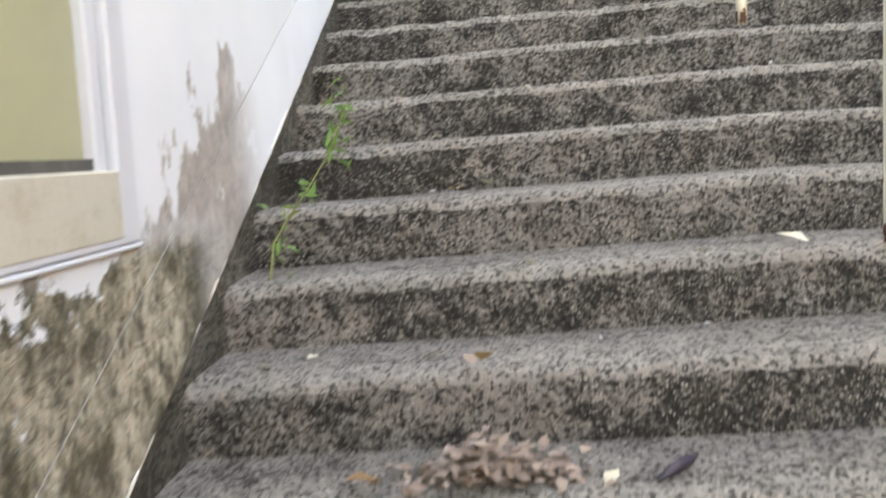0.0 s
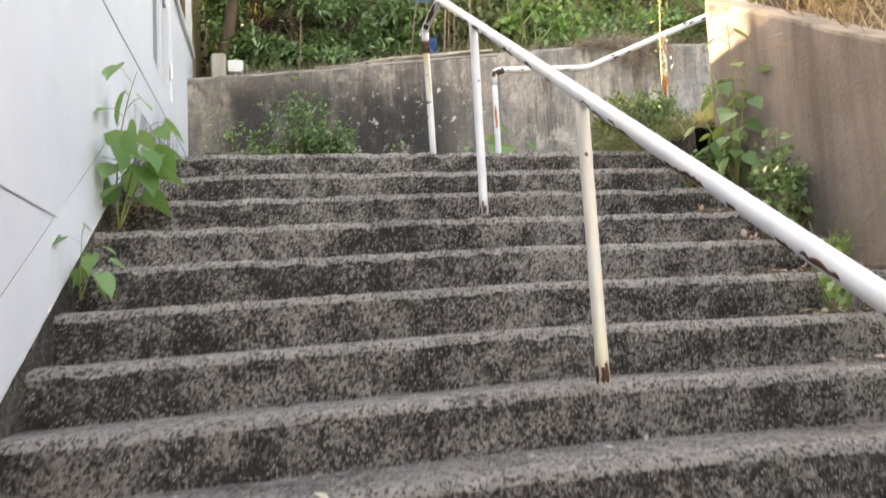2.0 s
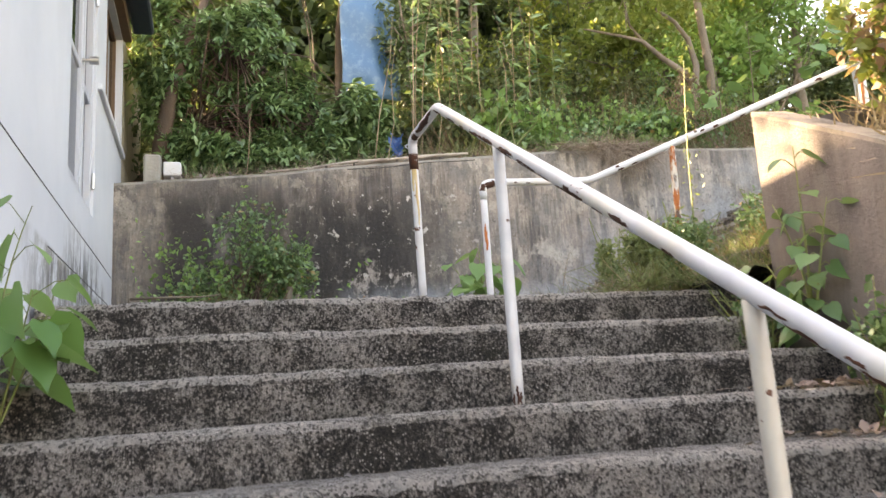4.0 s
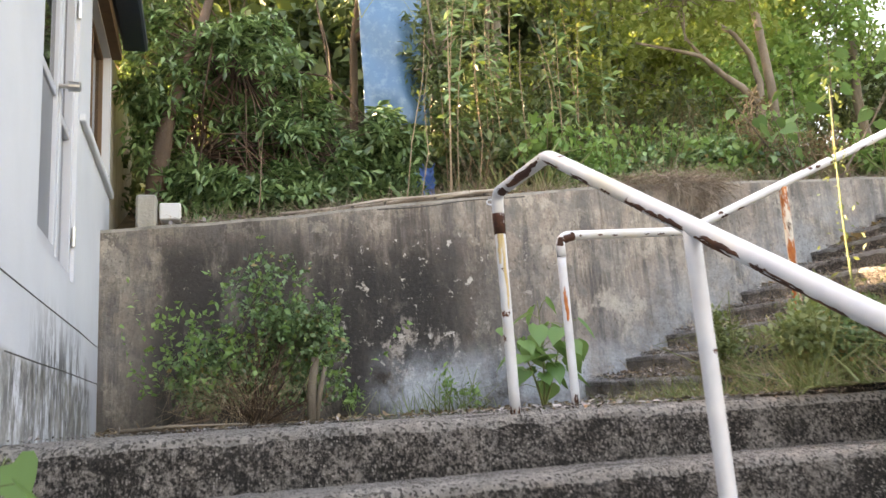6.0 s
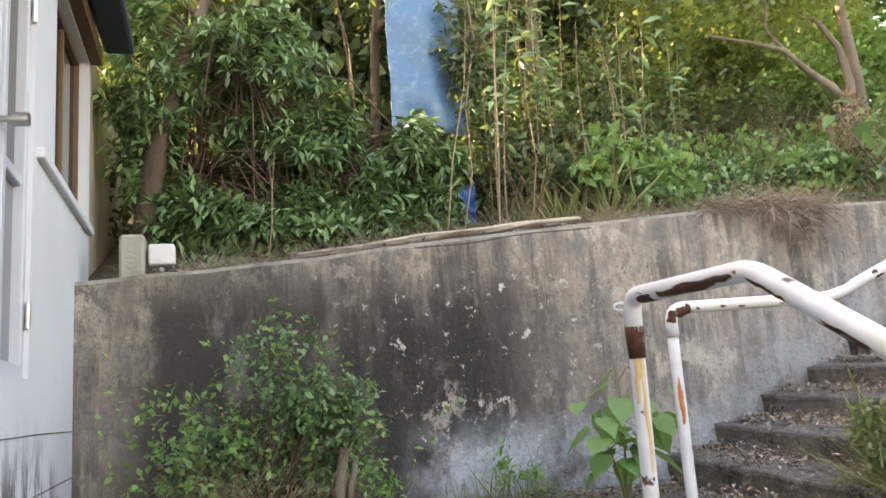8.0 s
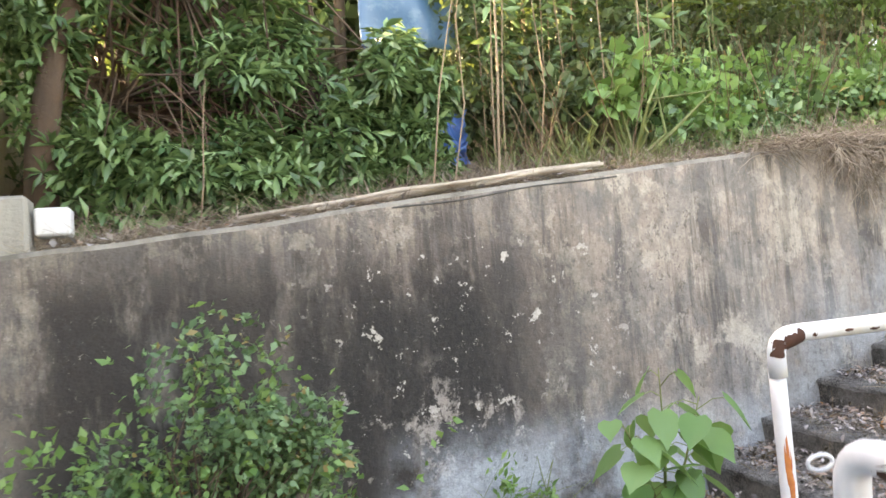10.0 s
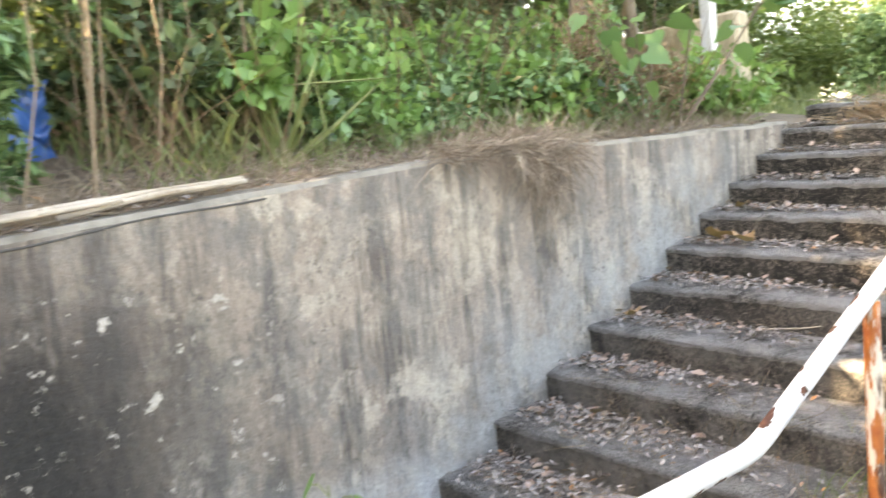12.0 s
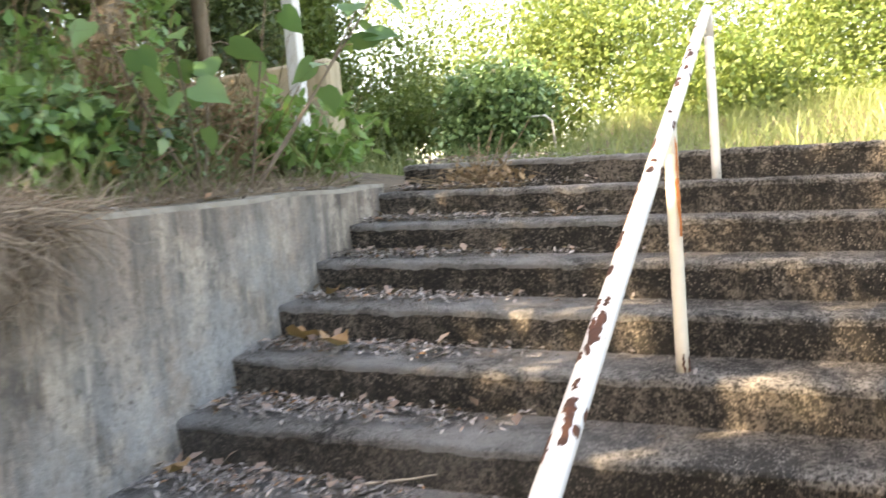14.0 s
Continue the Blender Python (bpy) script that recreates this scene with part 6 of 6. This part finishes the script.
for j in range(12):
    n = 1000 if j < 10 else 500
    x = NOSE_X + RUN2 * j + 0.03 + (RUN2 - 0.05) * rng.beta(2.2, 1.2, n)
    y = WALL_Y - 0.03 - np.abs(rng.normal(0, 0.5, n))
    z = np.array([FIRST_Z + RISE2 * j - 0.055 * (WALL_Y - b) + rng.uniform(0.006, 0.03) for b in y])
    litter("leaf_litter", np.stack([x, y, z], 1), 0.035, L_LITTER, "brown and grey leaf litter on the step")
    n = 40
    x = NOSE_X + RUN2 * j + 0.08 + (RUN2 - 0.1) * rng.beta(2.2, 1.2, n)
    y = WALL_Y - 0.03 - np.abs(rng.normal(0, 0.5, n))
    litter("leaf_litter", np.stack([x, y, FIRST_Z + RISE2 * j - 0.055 * (WALL_Y - y) + 0.03], 1), 0.06, L_DRY, "larger brown leaves among the litter")
n = 1300
px, py = rng.uniform(2.0, 3.3, n), 8.46 - np.abs(rng.normal(0, 0.75, n))
py = np.where(py < 6.95, rng.uniform(6.95, 8.4, n), py)
slope = LAND_Z + 0.05 + np.clip((px - 2.05) / RUN2, 0, 9) * RISE2 * 0.96 - 0.055 * (WALL_Y - py) * np.clip(px - 1.9, 0, 1)
tread = np.array([stair_2_z(a, b) for a, b in zip(px, py)])
litter("leaf_litter", np.stack([px, py, np.where(tread < slope + 0.06, np.maximum(tread, tread * 0.5 + slope * 0.5), tread) + rng.uniform(0.005, 0.035, n)], 1), 0.038, L_LITTER, "leaf litter heaped on the lowest upper steps")
n = 900
px, py = rng.uniform(2.1, 3.4, n), rng.uniform(6.9, 8.3, n)
pos = np.stack([px, py, [stair_2_z(a, b) + 0.005 for a, b in zip(px, py)]], 1)
way = np.stack([rng.normal(-0.2, 0.7, n), rng.normal(0, 0.7, n), np.abs(rng.normal(0.5, 0.4, n))], 1)
single("weeds", leaves("sparse_dry_weeds", pos, way, rng.uniform(0.06, 0.22, n), HAIR, L_STRAW), "sparse dry grass sprouting between the lowest upper steps", "weeds", kind="stuff")
n = 1400
pts = np.stack([rng.uniform(-0.8, 2.3, n), rng.uniform(5.75, 8.4, n), np.zeros(n)], 1)
pts[:, 2] = LAND_Z + 0.012 + 0.02 * (pts[:, 1] - NOSE_Y)
litter("leaf_litter", pts, 0.026, L_LITTER, "small leaf bits strewn over the landing")
n = 500
pts = np.stack([rng.uniform(1.2, 2.4, n), rng.uniform(5.9, 8.4, n), np.zeros(n)], 1)
pts[:, 2] = LAND_Z + 0.012 + 0.02 * (pts[:, 1] - NOSE_Y)
litter("leaf_litter", pts, 0.05, L_LITTER, "scattered leaf litter on the landing")
n = 900
pts = np.stack([rng.uniform(-0.85, 2.3, n), WALL_Y - np.abs(rng.normal(0, 0.35, n)) - 0.02, np.zeros(n)], 1)
pts[:, 2] = LAND_Z + 0.012 + 0.02 * (pts[:, 1] - NOSE_Y) + rng.uniform(0, 0.02, n)
litter("leaf_litter", pts, 0.045, L_TWIG, "dark leaf litter along the foot of the wall")
for k in range(3, 9):
    n = 120
    y = NOSE_Y - RUN1 * k + 0.06 + rng.uniform(0, RUN1 - 0.1, n)
    x = 2.42 - np.abs(rng.normal(0, 0.25, n))
    litter("leaf_litter", np.stack([x, y, np.full(n, LAND_Z - RISE1 * k + 0.012)], 1), 0.055, L_DRY, "pinkish dry leaves against the side wall")
n = 420
pts = np.stack([rng.normal(-0.05, 0.085, n), rng.normal(1.61, 0.045, n), np.zeros(n)], 1)
pts[:, 2] = 0.85 + rng.uniform(0, 1, n) * 0.06 * np.exp(-((pts[:, 0] + 0.05) / 0.11) ** 2)
litter("leaf_pile", pts, 0.042, L_DRY, "small pile of pinkish dry leaves on the step")


def fallen_leaf(x, y, z, size, mat, label, shape=OVAL):
    w = unit(1) * (1, 1, 0.1)
    return single("fallen_leaf", leaves("fallen_leaf", [(x, y, z + 0.012)], w, [size], shape, mat, 0.0, 4.0), label, "fallen leaf", "fallen leaves on the steps")


for x, y, z, size, mat in ((-0.63, 1.9, 1.0, 0.07, L_PALE), (-0.5, 1.93, 1.002, 0.05, L_PALE), (-0.17, 1.94, 1.013, 0.06, L_DRY), (-0.08, 1.83, 1.015, 0.08, L_CURL), (-0.12, 1.9, 1.015, 0.06, L_DRY), (0.05, 2.13, 1.2, 0.045, L_PALE), (-0.06, 2.7, 1.37, 0.07, L_PALE), (-0.27, 1.58, 0.834, 0.1, L_CURL), (0.195, 1.6, 0.85, 0.06, L_PALE), (0.74, 2.13, 1.223, 0.09, L_PALE), (0.475, 2.17, 1.212, 0.05, L_PALE), (-0.77, 3.37, 1.70, 0.06, L_CURL), (-0.22, 2.77, 1.54, 0.05, L_PALE), (-0.16, 2.55, 1.37, 0.07, L_CURL), (0.05, 3.1, 1.72, 0.06, L_PALE)):
    fallen_leaf(x, y, z, size, mat, "small dry fallen leaf lying on the step" if mat is not L_CURL else "brown fallen leaf lying on the step")
for x, y in ((4.56, 8.36), (4.53, 8.15), (4.87, 8.3), (3.89, 8.35)):
    fallen_leaf(x, y, stair_2_z(x, y) + 0.02, 0.15 if 4 < x < 4.6 else 0.09, L_CURL, "large curled brown leaf on the upper step", CURLED)
s = Soup()
s.tube([(0.26, 1.54, 0.862), (0.3, 1.575, 0.872), (0.335, 1.62, 0.872), (0.36, 1.66, 0.866)], [0.004, 0.013, 0.012, 0.003], 8)
single("seed_pod", s.mesh("seed_pod", POD, True), "dark purple seed pod lying on the step", "seed pod")
for k in range(4, 16):
    n = 26
    y = NOSE_Y - RUN1 * k + 0.05 + rng.uniform(0, RUN1 - 0.08, n)
    x = rng.uniform(-0.7, 2.2, n)
    z = LAND_Z - RISE1 * k + 0.008 - 0.04 * min(1, k / 7) * np.maximum(0, 0.89 - x) * 0.95
    litter("leaf_litter", np.stack([x, y, z], 1), 0.035, L_LITTER, "scattered leaf bits on the step")

n = 320
pos = np.stack([rng.normal(4.05, 0.07, n), rng.normal(5.95, 0.1, n), np.full(n, stair_2_z(4.05, 5.95))], 1)
way = np.stack([rng.normal(-0.3, 0.6, n), rng.normal(0.1, 0.6, n), np.abs(rng.normal(0.5, 0.4, n))], 1)
single("straw_tuft", leaves("straw_tuft", pos, way, rng.uniform(0.08, 0.28, n), THREAD, L_STRAW), "yellow dry grass tuft growing on the step", "dry grass", kind="stuff")
n = 700
pts = np.stack([rng.uniform(-0.5, 5.7, n), rng.uniform(8.52, 8.95, n), np.zeros(n)], 1)
pts[:, 2] = [max(ground_height(a, b), wall_top(a) if b < 8.72 else 0) + 0.015 for a, b in pts[:, :2]]
litter("leaf_litter", pts, 0.05, L_LITTER, "fallen leaves along the wall top")

# ferns hanging beside the blue sheet
for bx, by, bz, ways in ((1.02, 9.35, 6.55, ((0.35, -0.2), (-0.15, -0.3))), (1.72, 9.3, 6.5, ((0.2, -0.25), (-0.25, -0.2), (0.35, 0.0))), (2.25, 9.4, 6.75, ((0.15, -0.3), (-0.3, -0.1)))):
    e = thing("fern", (bx, by, bz), "green fern with arching pinnate fronds among the trees", "fern")
    for wx, wy in ways:
        line = [Vector((bx + wx * q * 1.3, by + wy * q, bz + 0.34 * math.sin(2.4 * q) - 0.42 * q * q)) for q in np.linspace(0, 1, 14)]
        st = Soup()
        st.tube(line, [0.004 * (1 - 0.7 * q) for q in np.linspace(0, 1, 14)], 5)
        fr_ob = part("frond", st.mesh("frond", STEM), e)
        side = Vector((-wy, wx, 0.15)).normalized()
        lp = [tuple(p) for p in line[2:] for _ in (0, 1)]
        lw = [tuple(side * sg + (line[2] - line[1]).normalized() * 0.4) for _ in line[2:] for sg in (-1, 1)]
        ls_ = [0.1 * (1 - 0.75 * i / 12) for i in range(len(line) - 2) for _ in (0, 1)]
        part("leaflets", leaves("leaflets", lp, lw, ls_, LANCE, L_BRIGHT, 0.1), fr_ob)

# twigs lying on the landing
for pts, r, mat, label in (([(-0.46, 5.78, 3.19), (-0.3, 5.8, 3.196), (-0.16, 5.77, 3.192), (-0.08, 5.7, 3.188)], 0.006, BARK, "grey bare twig lying at the landing's edge"),
        ([(-0.62, 7.72, 3.225), (-0.42, 7.8, 3.245), (-0.22, 7.84, 3.27)], 0.014, BARK_DARK, "dark broken stick leaning on the bush"),
        ([(3.95, 7.75, stair_2_z(3.95, 7.75) + 0.02), (4.02, 7.6, stair_2_z(3.95, 7.6) + 0.03), (4.05, 7.42, stair_2_z(3.95, 7.42) + 0.07)], 0.005, STICK, "thin pale twig lying in the leaf litter")):
    st = Soup()
    st.tube(pts, [r * (1 - 0.6 * i / (len(pts) - 1)) for i in range(len(pts))], 6)
    single("twig", st.mesh("twig", mat, True), label, "twig")
# sprigs rooted at the wall's foot
for x, h in ((1.28, 0.34), (1.42, 0.2), (0.66, 0.24)):
    shrub("sprig", (x, 8.36, zl), (0.07, 0.05, h * 0.5), 16, 5, 0.05, LANCE, L_BRIGHT, "small leafy sprig at the wall's foot", "weed", stems=6, r0=0.003, lift=h * 0.6)
